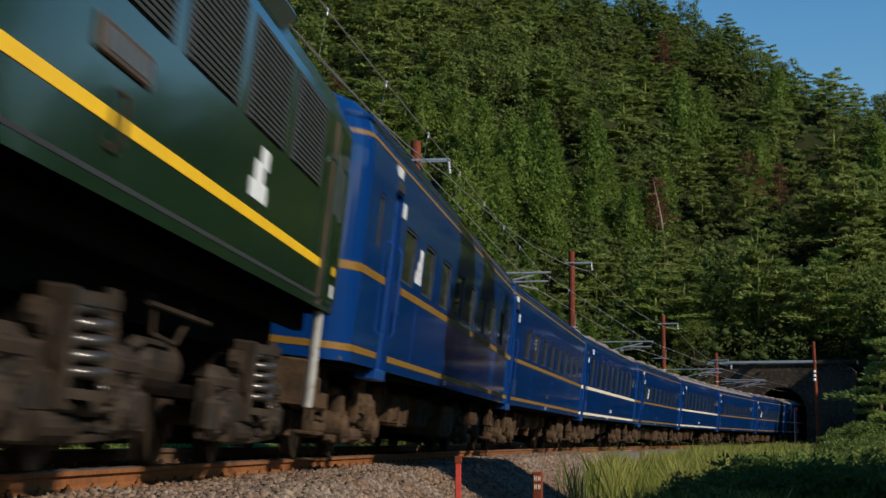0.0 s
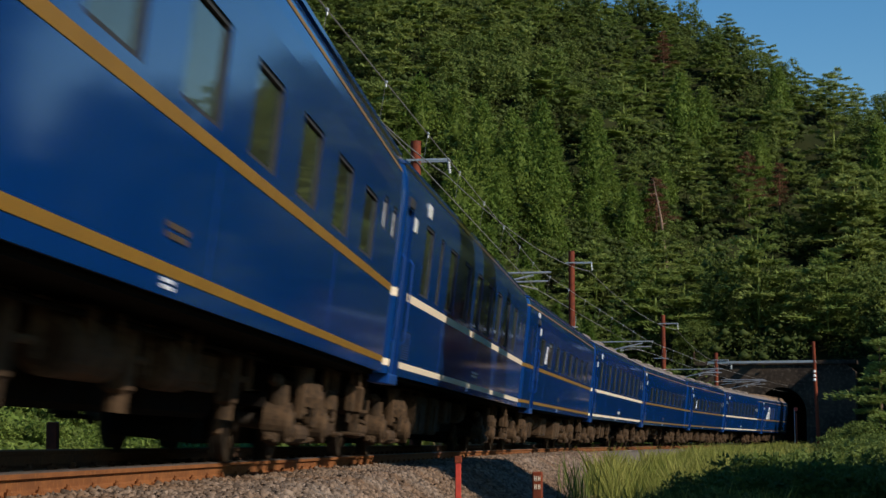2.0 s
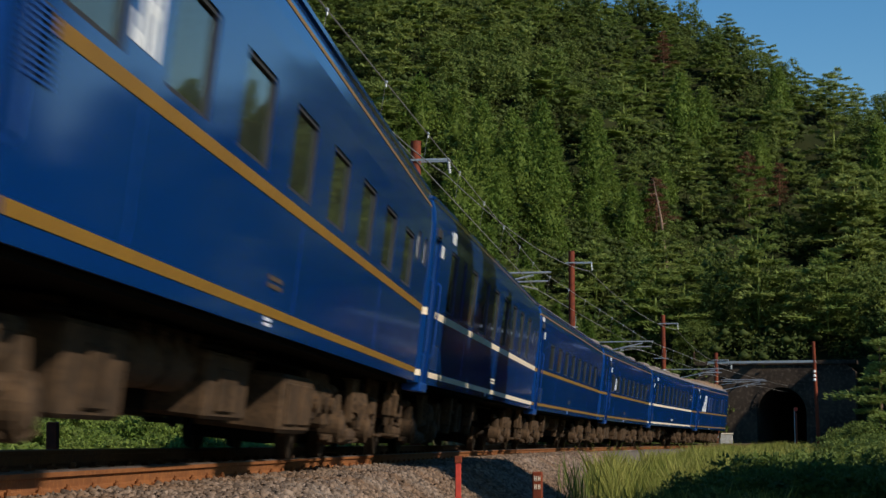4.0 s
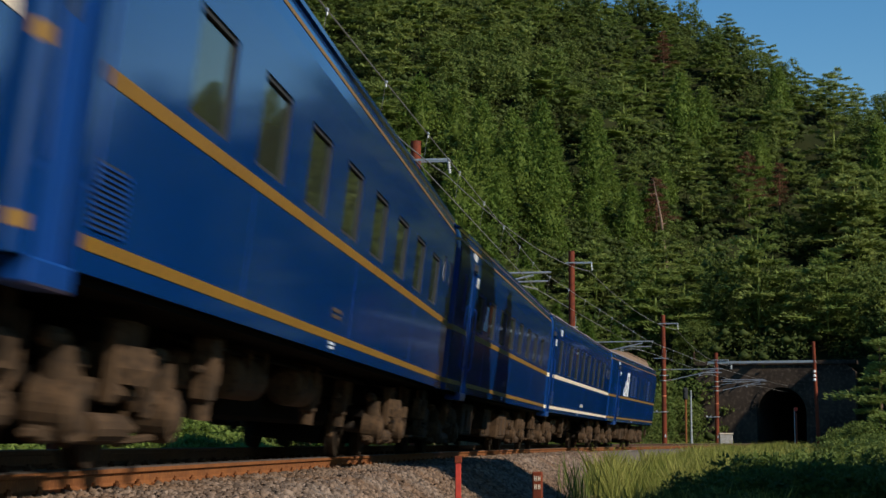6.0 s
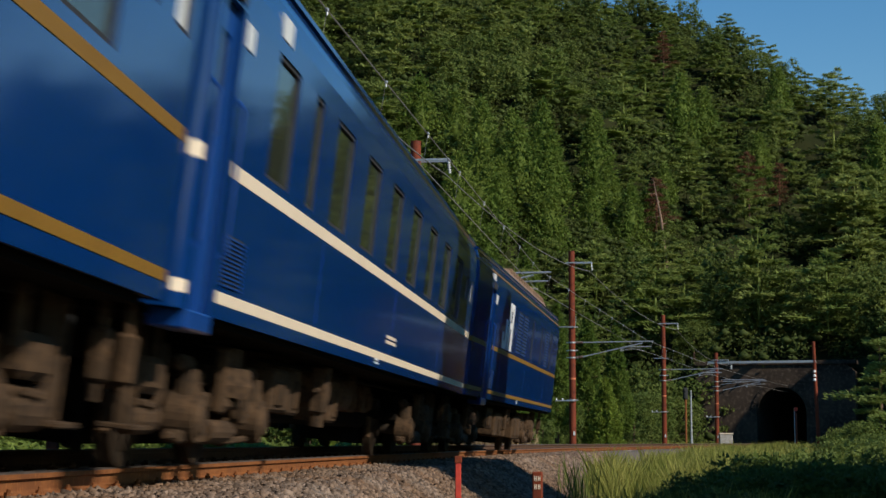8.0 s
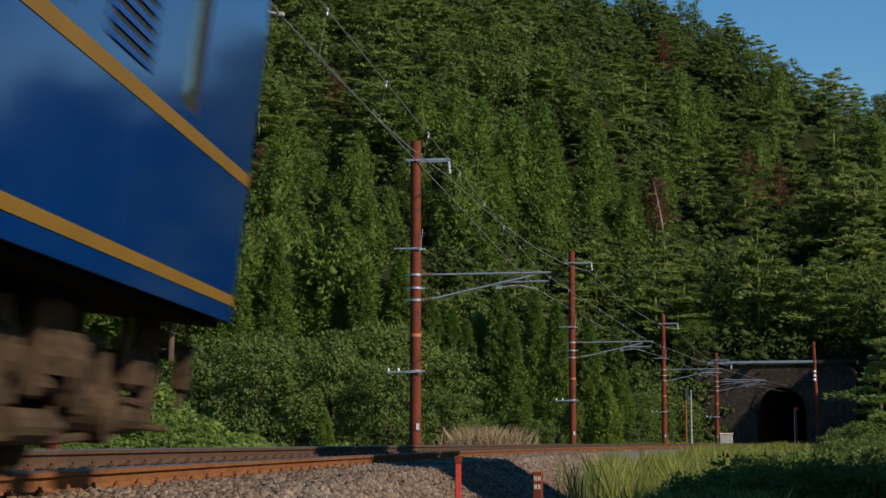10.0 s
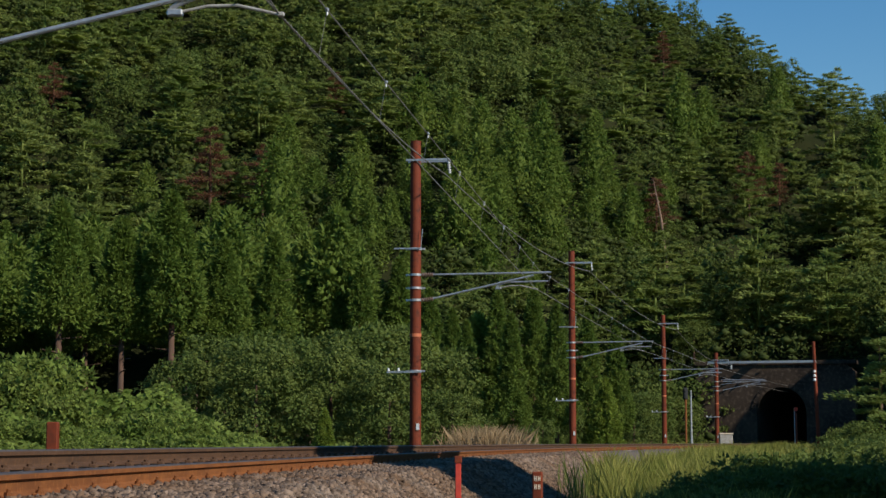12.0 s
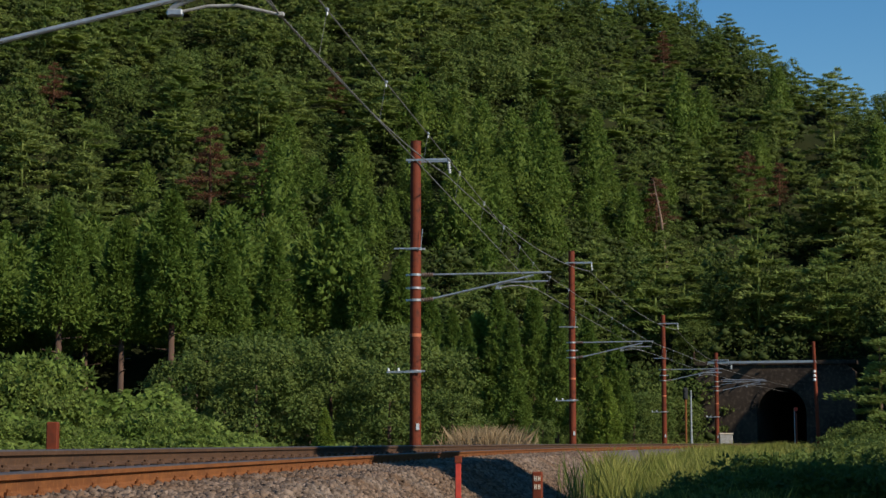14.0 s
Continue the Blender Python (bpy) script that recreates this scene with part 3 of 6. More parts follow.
# ---- tunnel portal ----
def build_portal():
    x, y, th = on_track(PORTAL_S - 1.6)
    m = Matrix.Translation((x, y, 0)) @ Matrix.Rotation(-th, 4, "Z")
    arch = [(-2.35, -0.6), (-2.35, 3.0)] + [(-2.35 * math.cos(a), 3.0 + 2.45 * math.sin(a)) for a in np.linspace(0.1, math.pi - 0.1, 15)] + [(2.35, 3.0), (2.35, -0.6)]
    outer_l, outer_r, top = -8.2, 7.0, 7.6
    bm = bmesh.new()

    def vert(p, q):
        return bm.verts.new((p[0], q, p[1]))
    front_in, back_in = [vert(p, 0.0) for p in arch], [vert(p, 2.7) for p in arch]
    # fan from the arch to the outline
    def outline(p, i):
        n = len(arch) - 1
        if i <= 1:
            return (outer_l, p[1])
        if i >= n - 1:
            return (outer_r, p[1])
        f = (i - 2) / (n - 4)
        if f < 0.18:
            return (outer_l, p[1] + (top - p[1]) * f / 0.18)
        if f > 0.82:
            return (outer_r, p[1] + (top - p[1]) * (1 - f) / 0.18)
        return (outer_l + (outer_r - outer_l) * (f - 0.18) / 0.64, top)
    outs = [outline(p, i) for i, p in enumerate(arch)]
    front_out, back_out = [vert(p, 0.0) for p in outs], [vert(p, 2.7) for p in outs]
    for k in range(len(arch) - 1):
        bm.faces.new((front_in[k], front_in[k + 1], front_out[k + 1], front_out[k]))
        bm.faces.new((front_in[k], back_in[k], back_in[k + 1], front_in[k + 1]))
        bm.faces.new((front_out[k], front_out[k + 1], back_out[k + 1], back_out[k]))
    portal = empty("tunnel_portal", m, "weathered brown concrete tunnel portal under the wooded hill", "tunnel portal", kind="structure")
    part("portal_wall", bm, M_CONCRETE, portal)
    bm = bmesh.new()
    box(bm, outer_l - 0.15, outer_r + 0.15, -0.18, 2.8, top + 0.003, top + 0.4, 0.04)
    part("coping", bm, M_CONCRETE, portal)
    bm = bmesh.new()
    for a in np.linspace(0.05, math.pi - 0.05, 17):
        mm = Matrix.Translation((-2.62 * math.cos(a), -0.03, 3.0 + 2.72 * math.sin(a))) @ Matrix.Rotation(a - math.pi / 2, 4, "Y")
        box(bm, -0.22, 0.22, -0.06, 0.1, -0.26, 0.26, 0.02, mm)
    part("arch_ring", bm, M_CONCRETE, portal)
    bm = bmesh.new()
    rows = []
    for q in np.arange(2.7, 80, 8.0):
        rows.append([bm.verts.new((p[0] * 1.02 + q * q * 0.001, q, p[1])) for p in arch])
    for a, b in zip(rows[:-1], rows[1:]):
        for k in range(len(arch) - 1):
            bm.faces.new((a[k], b[k], b[k + 1], a[k + 1]))
    bm.faces.new(rows[-1])
    part("lining", bm, M_SOOT, portal, "soot-black tunnel lining")
    # wing wall to the left, stepped into the slope
    bm = bmesh.new()
    box(bm, -11.5, outer_l, 0.2, 1.0, -0.8, 4.6, 0.05)
    part("wing_wall", bm, M_CONCRETE, portal)


M_SOOT = material("sooty_lining", (0.02, 0.018, 0.016), 0.95, second=(0.03, 0.027, 0.024), scale=0.6, bump=0.3)
build_portal()


# ---- overhead line ----
WIRE_LAT = 0.72
MASTS = [(20.2, 9.6), (57.4, 9.74), (97.2, 10.33), (134.2, 9.43), (161.2, 7.95)]


def insulator(bm, a, b, r=0.055, n=5):
    a, b = Vector(a), Vector(b)
    for k in range(n):
        c = a.lerp(b, (k + 0.5) / n)
        d = (b - a) / n * 0.28
        rod(bm, c - d, c + d, r, r * 0.7, 10)
    rod(bm, a, b, 0.018, sides=6)


def build_mast(s, top, with_arm=True):
    """A tubular mast beside the line; local x points across to the track, z up."""
    x, y, th = on_track(s)
    base = beside(s, -3.2, 0.0)
    m = Matrix.Translation(base) @ Matrix.Rotation(-th, 4, "Z")
    mast = empty("catenary_mast", m, "red-oxide steel overhead line mast with banded brackets", "mast", "masts along the line")
    bm = bmesh.new()
    rod(bm, (0, 0, -0.7), (0, 0, top), 0.185, 0.165, 20)
    part("pole", bm, M_MAST, mast)
    bm = bmesh.new()
    rod(bm, (0, 0, -0.7), (0, 0, -0.12), 0.34, 0.32, 16)
    part("footing", bm, M_SLEEPER, mast, "concrete footing")
    rings = [5.46, 5.04, 4.66, 6.28, 2.42]
    for z in rings:
        bm = bmesh.new()
        rod(bm, (0, 0, z - 0.035), (0, 0, z + 0.035), 0.20, 0.20, 18)
        for sx in (-1, 1):
            box(bm, sx * 0.19, sx * 0.31, -0.03, 0.03, z - 0.03, z + 0.03, 0.006)
        part("clamp_ring", bm, M_GALV, mast, "galvanised clamp")
    bm = bmesh.new()
    rod(bm, (0, 0, 3.50), (0, 0, 3.60), 0.188, 0.188, 18)
    part("marker_band", bm, M_ORANGE, mast, "faded orange marker band")
    bm = bmesh.new()
    box(bm, 0.06, 0.16, -0.20, -0.185, 0.58, 0.78)
    part("number_tag", bm, M_WHITE, mast, "small white tag")
    # top bracket with the feeder's insulator
    bm = bmesh.new()
    zt = top - 0.62
    box(bm, -0.28, 1.10, -0.21, -0.17, zt - 0.05, zt + 0.02, 0.006)
    box(bm, -0.28, 1.10, 0.17, 0.21, zt - 0.05, zt + 0.02, 0.006)
    box(bm, 1.04, 1.10, -0.2, 0.2, zt - 0.05, zt + 0.02, 0.006)
    part("top_bracket", bm, M_GALV, mast, "galvanised steel bracket")
    bm = bmesh.new()
    insulator(bm, (1.06, 0, zt - 0.06), (1.10, 0, zt - 0.45))
    part("insulator", bm, M_WHITE, mast, "white porcelain insulator")
    # low arm for signal cables
    bm = bmesh.new()
    box(bm, -0.88, 0.22, -0.24, -0.19, 2.36, 2.42, 0.006)
    part("cable_arm", bm, M_GALV, mast, "galvanised steel arm")
    for xx in (-0.82, -0.50):
        bm = bmesh.new()
        rod(bm, (xx, -0.215, 2.42), (xx, -0.215, 2.52), 0.04, 0.025, 10)
        part("insulator", bm, M_WHITE, mast)
    bm = bmesh.new()
    box(bm, -0.66, 0.22, -0.22, -0.19, 6.26, 6.31, 0.006)
    rod(bm, (0.2, -0.2, 6.28), (0.26, -0.2, 6.9), 0.012, sides=6)
    part("stay_arm", bm, M_GALV, mast)
    if with_arm:
        reach = 3.2 + WIRE_LAT + 0.38
        bm = bmesh.new()
        rod(bm, (0.55, 0, 5.46), (reach, 0, 5.48), 0.032, sides=10)
        rod(bm, (0.55, 0, 4.70), (reach - 0.55, 0, 5.40), 0.032, sides=10)
        part("cantilever", bm, M_GALV, mast, "galvanised cantilever tube")
        for z in (5.46, 4.66):
            bm = bmesh.new()
            insulator(bm, (0.20, 0, z), (0.58, 0, z + (0.0 if z > 5 else 0.04)), 0.075, 6)
            part("insulator", bm, M_BROWN, mast, "brown ribbed insulator")
        bm = bmesh.new()
        rod(bm, (reach - 1.62, 0.02, 5.19), (reach - 0.1, 0.02, 5.21), 0.028, sides=8)
        part("registration_tube", bm, M_GALV, mast)
        bm = bmesh.new()
        tube(bm, [(reach - 1.40, 0.04, 5.20), (reach - 1.62, 0.04, 5.12), (reach - 1.72, 0.04, 5.06), (reach - 1.72, 0.04, 4.97)], 0.034, 8)
        box(bm, reach - 1.76, reach - 1.58, -0.01, 0.08, 4.97, 5.05, 0.015)
        part("arm_bracket", bm, M_GALV, mast)
        bm = bmesh.new()
        tube(bm, [(reach - 1.60, 0.04, 5.02), (reach - 1.3, 0.04, 5.08), (reach - 0.95, 0.04, 5.08), (reach - 0.62, 0.04, 5.00), (reach - 0.46, 0.04, 4.96)], 0.019, 8)
        box(bm, reach - 0.50, reach - 0.42, 0.0, 0.06, 4.94, 4.99, 0.01)
        part("steady_arm", bm, M_GRIMY, mast, "pale curved steady arm")
    return mast


M_ORANGE = material("faded_orange", (0.55, 0.16, 0.06), 0.6, second=(0.48, 0.13, 0.05), scale=8)
M_BROWN = material("brown_porcelain", (0.12, 0.07, 0.05), 0.3, second=(0.16, 0.10, 0.07), scale=9)
M_WIRE = material("weathered_wire", (0.30, 0.29, 0.27), 0.55, 0.4, second=(0.17, 0.16, 0.15), scale=30)
for s_mast, top in MASTS:
    build_mast(s_mast, top)


def wire(name, label, pts, r, sides=6, twisted=False):
    """A cable through the points, as one swept tube."""
    bm = bmesh.new()
    rings = []
    for k, p in enumerate(pts):
        d = (pts[min(k + 1, len(pts) - 1)] - pts[max(k - 1, 0)]).normalized()
        u = d.cross(Vector((0, 0, 1))).normalized()
        v = u.cross(d)
        w = r * (1 + 0.4 * math.sin(k * math.tau / 5)) if twisted and len(pts) > 1000 else r
        rings.append([bm.verts.new(p + (u * math.cos(q * math.tau / sides) + v * math.sin(q * math.tau / sides)) * w) for q in range(sides)])
    for a, b in zip(rings[:-1], rings[1:]):
        for q in range(sides):
            bm.faces.new((a[q], a[(q + 1) % sides], b[(q + 1) % sides], b[q]))
    me = bpy.data.meshes.new(name)
    bm.to_mesh(me)
    bm.free()
    me.materials.append(M_WIRE)
    return tagged(new(name, me), label, "wire")


def span_points(sa, sb, la, lb, za, zb, sag, n=14):
    a, b = beside(sa, la, za), beside(sb, lb, zb)
    return [a.lerp(b, k / n) - Vector((0, 0, 4 * sag * (k / n) * (1 - k / n))) for k in range(n + 1)]


def build_wires():
    stops = [-22.0] + [m[0] for m in MASTS] + [190.0]
    tops = [9.6] + [m[1] for m in MASTS] + [6.6]
    mess, cont, feed = [], [], []
    for k in range(len(stops) - 1):
        sa, sb = stops[k], stops[k + 1]
        zc = 5.1 if k < len(stops) - 2 else 4.9
        pm = span_points(sa, sb, WIRE_LAT, WIRE_LAT, 5.56, 5.56, 0.012 * (sb - sa) / 40)
        pc = span_points(sa, sb, WIRE_LAT - 0.1, WIRE_LAT - 0.1, 4.97, 4.97, 0.0, 14 if k > 1 else 1200)
        mess += pm if not mess else pm[1:]
        cont += pc if not cont else pc[1:]
        if k < len(stops) - 2:
            pf = span_points(sa, sb, -2.22, -2.22, tops[k] - 1.1, tops[k + 1] - 1.1, 0.55)
            feed += pf if not feed else pf[1:]
        # droppers with their clips
        if k in (1, 2, 3):
            n = 8
            for q in range(n):
                f = (q + 0.5) / n
                a, b = pm[0].lerp(pm[-1], f), pc[0].lerp(pc[-1], f)
                d = empty("dropper", Matrix.Translation(a), "thin steel dropper between the overhead wires", "dropper", "droppers")
                bm = bmesh.new()
                rod(bm, (0, 0, 0), b - a, 0.003, sides=5)
                part("rod", bm, M_WIRE, d)
                bm = bmesh.new()
                bmesh.ops.create_icosphere(bm, subdivisions=1, radius=0.032)
                rod(bm, (0, 0, -0.07), (0, 0, -0.02), 0.014, sides=6)
                part("clip", bm, M_GALV, d, "pale clip")
    wire("messenger_wire", "grey steel messenger wire over the track", mess, 0.010)
    wire("contact_wire", "worn grey contact wire with a knotted sheath over the track", cont, 0.0095, twisted=True)
    wire("feeder_wire", "grey twisted feeder cable between the mast tops", feed, 0.017)


build_wires()


def build_gantry():
    """Beam from the last mast to a mast across the line."""
    x, y, th = on_track(161.2)
    m = Matrix.Translation((x, y, 0)) @ Matrix.Rotation(-th, 4, "Z")
    g = empty("line_gantry", m, "pale steel beam on a leaning red mast before the tunnel", "gantry")
    bm = bmesh.new()
    box(bm, -3.9, 5.35, -0.12, -0.06, 7.0, 7.2, 0.01)
    box(bm, -3.9, 5.35, 0.06, 0.12, 7.0, 7.2, 0.01)
    for k in range(12):
        box(bm, -3.8 + k * 0.8, -3.74 + k * 0.8, -0.1, 0.1, 7.02, 7.18)
    part("beam", bm, M_GALV, g, "pale galvanised beam")
    bm = bmesh.new()
    rod(bm, (5.45, 0, -0.6), (5.15, 0, 8.8), 0.17, 0.15, 16)
    part("pole", bm, M_MAST, g)
    for z in (6.25, 5.9, 5.55):
        bm = bmesh.new()
        rod(bm, (5.22, -0.2, z - 0.1), (5.22, -0.2, z + 0.1), 0.14, 0.1, 10)
        part("insulator", bm, M_WHITE, g)
    bm = bmesh.new()
    insulator(bm, (-1.9, 0, 7.0), (-1.9, 0, 6.5), 0.1)
    part("insulator", bm, M_WHITE, g)
    bm = bmesh.new()
    for zz, sx in ((5.6, -2.8), (5.2, -2.8)):
        rod(bm, (sx, 0, zz), (1.0, 0, 5.6), 0.03, sides=8)
    part("cantilever", bm, M_GALV, g)


build_gantry()


# ---- small line-side things ----
def build_markers():
    # red-topped post
    p = empty("marker_post", Matrix.Translation((0.165, 20.0, -1.3)), "slim red painted marker post at the ballast edge", "marker post")
    bm = bmesh.new()
    box(bm, -0.032, 0.032, -0.03, 0.03, 0.0, 1.26, 0.006)
    part("post", bm, M_RED, p)
    bm = bmesh.new()
    box(bm, -0.04, 0.04, -0.038, 0.038, 1.262, 1.34, 0.006)
    part("cap", bm, M_MAST, p, "dark red cap")
    # distance post with painted figures
    p = empty("distance_post", Matrix.Translation((1.13, 22.0, -1.35)) @ Matrix.Rotation(radians(-8), 4, "Z"), "weathered red distance post with pale painted figures", "distance post")
    bm = bmesh.new()
    box(bm, -0.06, 0.06, -0.05, 0.05, 0.0, 1.19, 0.012)
    part("post", bm, M_MAST, p)
    bm = bmesh.new()
    for row, zz in ((0, 1.08), (1, 0.98)):
        for k in range(2):
            xx = -0.035 + k * 0.045
            box(bm, xx, xx + 0.008, -0.056, -0.051, zz, zz + 0.06)
            box(bm, xx + 0.02, xx + 0.028, -0.056, -0.051, zz, zz + 0.06)
            box(bm, xx + 0.008, xx + 0.02, -0.056, -0.051, zz + 0.026, zz + 0.036)
    tagged(part("lettering", bm, M_CREAM, p, "pale painted bars"), kind="stuff")
    # stub on the far side
    q = beside(24.4, -3.2, -0.6)
    p = empty("stub_post", Matrix.Translation(q), "short red-brown steel post beside the track", "post")
    bm = bmesh.new()
    box(bm, -0.075, 0.075, -0.075, 0.075, 0.0, 1.06, 0.012)
    part("post", bm, M_MAST, p)
    # signal mast and white pole
    q = beside(146.0, -3.4, -0.5)
    p = empty("signal_post", Matrix.Translation(q), "brown signal post with a small dark hooded head", "signal")
    bm = bmesh.new()
    rod(bm, (0, 0, 0), (0, 0, 4.9), 0.09, 0.08, 12)
    part("post", bm, M_RUST, p)
    bm = bmesh.new()
    box(bm, -0.20, 0.18, -0.12, 0.12, 4.05, 5.0, 0.08)
    for zz in (4.25, 4.52, 4.80):
        rod(bm, (0, -0.12, zz), (0, -0.32, zz), 0.12, 0.13, 12)
    part("head", bm, M_RUBBER, p, "black hooded head")
    q = beside(150.0, -3.6, -0.5)
    p = empty("relay_pole", Matrix.Translation(q), "pale steel pole behind the signal", "pole")
    bm = bmesh.new()
    rod(bm, (0, 0, 0.8), (0, 0, 4.9), 0.10, 0.06, 12)
    rod(bm, (0, 0, 0), (0, 0, 0.8), 0.14, 0.14, 12)
    part("post", bm, M_GALV, p)
    q = beside(160.0, -2.3, -0.45)
    p = empty("cable_cabinet", Matrix.Translation(q), "small pale cable cabinet at the mast foot", "cabinet")
    bm = bmesh.new()
    box(bm, -0.55, 0.55, -0.4, 0.4, 0.0, 1.35, 0.04)
    part("body", bm, M_GRIMY, p)
    bm = bmesh.new()
    box(bm, -0.6, 0.6, -0.45, 0.45, 1.353, 1.45, 0.03)
    part("lid", bm, M_CREAM, p)
    q = beside(165.0, 3.0, -0.5)
    p = empty("line_sign", Matrix.Translation(q), "slim pale post with a red-edged sign plate", "sign")
    bm = bmesh.new()
    rod(bm, (0, 0, 0), (0, 0, 3.7), 0.045, 0.045, 10)
    part("post", bm, M_GALV, p)
    bm = bmesh.new()
    box(bm, 0.09, 0.24, -0.03, 0.03, 0.0, 3.3, 0.01)
    part("backing", bm, M_MAST, p)
    bm = bmesh.new()
    box(bm, -0.04, 0.26, -0.1, -0.06, 3.42, 3.78, 0.05)
    part("plate", bm, M_RED, p, "red sign plate")


build_markers()
# ---- near vegetation ----
def tree(name, label, category, crown_quads, mat, trunk_h, trunk_r, m, group):
    """A trunk with limbs under a crown of many leaves."""
    ob = empty(name, m, label, category, group)
    bm = bmesh.new()
    rod(bm, (0, 0, -0.6), (0.05, 0.02, trunk_h * 0.5), trunk_r, trunk_r * 0.7, 10)
    rod(bm, (0.05, 0.02, trunk_h * 0.5), (0.0, 0.0, trunk_h), trunk_r * 0.7, trunk_r * 0.15, 8)
    r = random.Random(len(name) + int(trunk_h * 10))
    for k in range(9):
        z = trunk_h * (0.35 + 0.06 * k)
        a = k * 2.4
        rod(bm, (0, 0, z), (math.cos(a) * trunk_h * 0.1, math.sin(a) * trunk_h * 0.1, z + 0.15), trunk_r * 0.22, trunk_r * 0.06, 5)
    part("trunk", bm, M_BARK, ob, smooth=True)
    leaf_object("crown", crown_quads, mat, ob)
    return ob


def on_sight(px, dist):
    """A ground point at the given distance, px across the view of 1568 units."""
    h = math.atan((px - 784) / 3233)
    return dist * math.sin(h), dist * math.cos(h)


def plant(proto, px, dist, size, turn, sink=0.2, z=None):
    x, y = on_sight(px, dist)
    if z is None:
        z = float(ground_height(np.array([x]), np.array([y]))[0])
    m = Matrix.Translation((x, y, z - sink)) @ Matrix.Rotation(turn, 4, "Z")
    ob = copy_thing(proto, m)
    for c in ob.children:
        c.scale = (size * 1.0, size * 1.0, size)
    return ob


def build_trees():
    r = np.random.default_rng(21)
    away = Matrix.Translation((-60, -260, -2))
    cedars = [tree("cedar_tree", "tall pointed cedar with dense lit green sprays", "tree", cedar_crown(r, 13000, 14.5, 0.25, 2.45, 0.52 if k < 2 else 0.22, 120, 0.72), M_CEDAR, 13.5, 0.24, away, "cedars behind the bank") for k in range(4)]
    broads = [tree("broadleaf_tree", "rounded broadleaf tree in full green leaf", "tree", broad_crown(r, 7000, 6.5, 0.24, 3.1, 80, 0.4), M_BROAD, 4.6, 0.15, away, "broadleaf trees by the line") for k in range(3)]
    pines = [tree("pine_tree", "layered dark green pine with open tiers", "tree", pine_crown(r, 8000, 10.5, 0.24, 3.4), M_PINE, 10.2, 0.20, away, "pines on the slope") for k in range(3)]
    young = tree("young_tree", "bright yellow-green young feathery tree", "tree", cedar_crown(r, 8000, 6.0, 0.22, 1.7, 0.02, 80), M_YOUNG, 5.2, 0.09, away, "")
    # tall stand
    rows = [(-70, 116, 1.0), (104, 112, 1.02), (152, 128, 1.0), (214, 113, 0.96), (302, 112, 1.06), (348, 126, 0.9),
            (396, 114, 0.88), (484, 116, 0.93), (580, 126, 1.08), (640, 124, 0.84), (706, 130, 0.92), (545, 138, 1.12), (628, 142, 1.15)]
    for k, (px, d, sz) in enumerate(rows):
        plant(cedars[k % 2 if px < 420 else 2 + k % 2], px, d, sz, k * 1.7, 0.3, 0.2)
    for k, (px, d, sz) in enumerate([(800, 112, 0.60), (826, 104, 0.52), (880, 108, 0.66), (905, 102, 0.55), (945, 110, 0.68), (985, 106, 0.60), (760, 116, 0.7), (1040, 118, 0.62), (1090, 128, 0.6)]):
        plant(cedars[2 + k % 2], px, d, sz, k * 2.1, 0.2)
    # rounded trees before them
    for k, (px, d, sz) in enumerate([(330, 84, 0.72), (400, 86, 0.92), (455, 80, 0.85), (520, 88, 0.98), (585, 82, 0.86), (640, 88, 1.05), (690, 80, 0.72), (700, 92, 1.1), (770, 90, 0.9), (800, 84, 0.55),
                                     (1120, 150, 0.8), (1150, 160, 0.85), (1195, 174, 0.9), (1228, 184, 0.8), (1060, 118, 0.5), (1010, 112, 0.5), (960, 96, 0.35), (930, 92, 0.28)]):
        plant(broads[k % 3], px, d, sz, k * 1.3, 0.3)
    plant(young, 1070, 104, 0.72, 0.4)
    plant(young, 1052, 107, 0.55, 2.4)
    plant(young, 848, 109, 1.35, 0.9)
    plant(young, 800, 113, 1.2, 2.9)
    plant(young, 770, 108, 1.0, 1.9)
    plant(young, 575, 72, 0.32, 1.0)
    # pines right of the tunnel and on the spur
    for k, (px, d, sz) in enumerate([(1556, 112, 0.72), (1590, 104, 0.85)]):
        plant(pines[k % 3], px, d, sz, k * 1.9, 0.4)
    # trees beside and behind the camera that shade the near ground
    for k, (x, y, sz) in enumerate([(21.0, 32.0, 1.4), (18.5, 20.0, 1.5), (27.0, 45.0, 1.4)]):
        z = float(ground_height(np.array([x]), np.array([y]))[0])
        ob = copy_thing(broads[k % 3], Matrix.Translation((x, y, z - 0.3)) @ Matrix.Rotation(k * 1.1, 4, "Z"))
        for c in ob.children:
            c.scale = (sz, sz, sz)
    shade = [(10.5, 22.5, 0.95), (11.6, 26.0, 1.0), (13.0, 29.6, 0.95)]
    shade += [(d * math.sin(radians(h)), d * math.cos(radians(h)), sz) for h, d, sz in (
        (15.6, 172, 1.1), (16.3, 166, 1.15), (16.0, 158, 1.1), (17.0, 171, 1.25), (17.4, 162, 1.2), (17.9, 153, 1.15), (18.4, 168, 1.3), (18.8, 159, 1.25),
        (19.3, 150, 1.15), (19.8, 165, 1.3), (20.4, 156, 1.25), (16.6, 176, 1.2), (18.0, 175, 1.3))]
    for x, y, sz in shade:
        z = float(ground_height(np.array([x]), np.array([y]))[0])
        ob = copy_thing(cedars[3], Matrix.Translation((x, y, z - 0.3)))
        wide = sz * (1.7 if y < 40 else 1.5)
        for c in ob.children:
            c.scale = (wide, wide, sz)
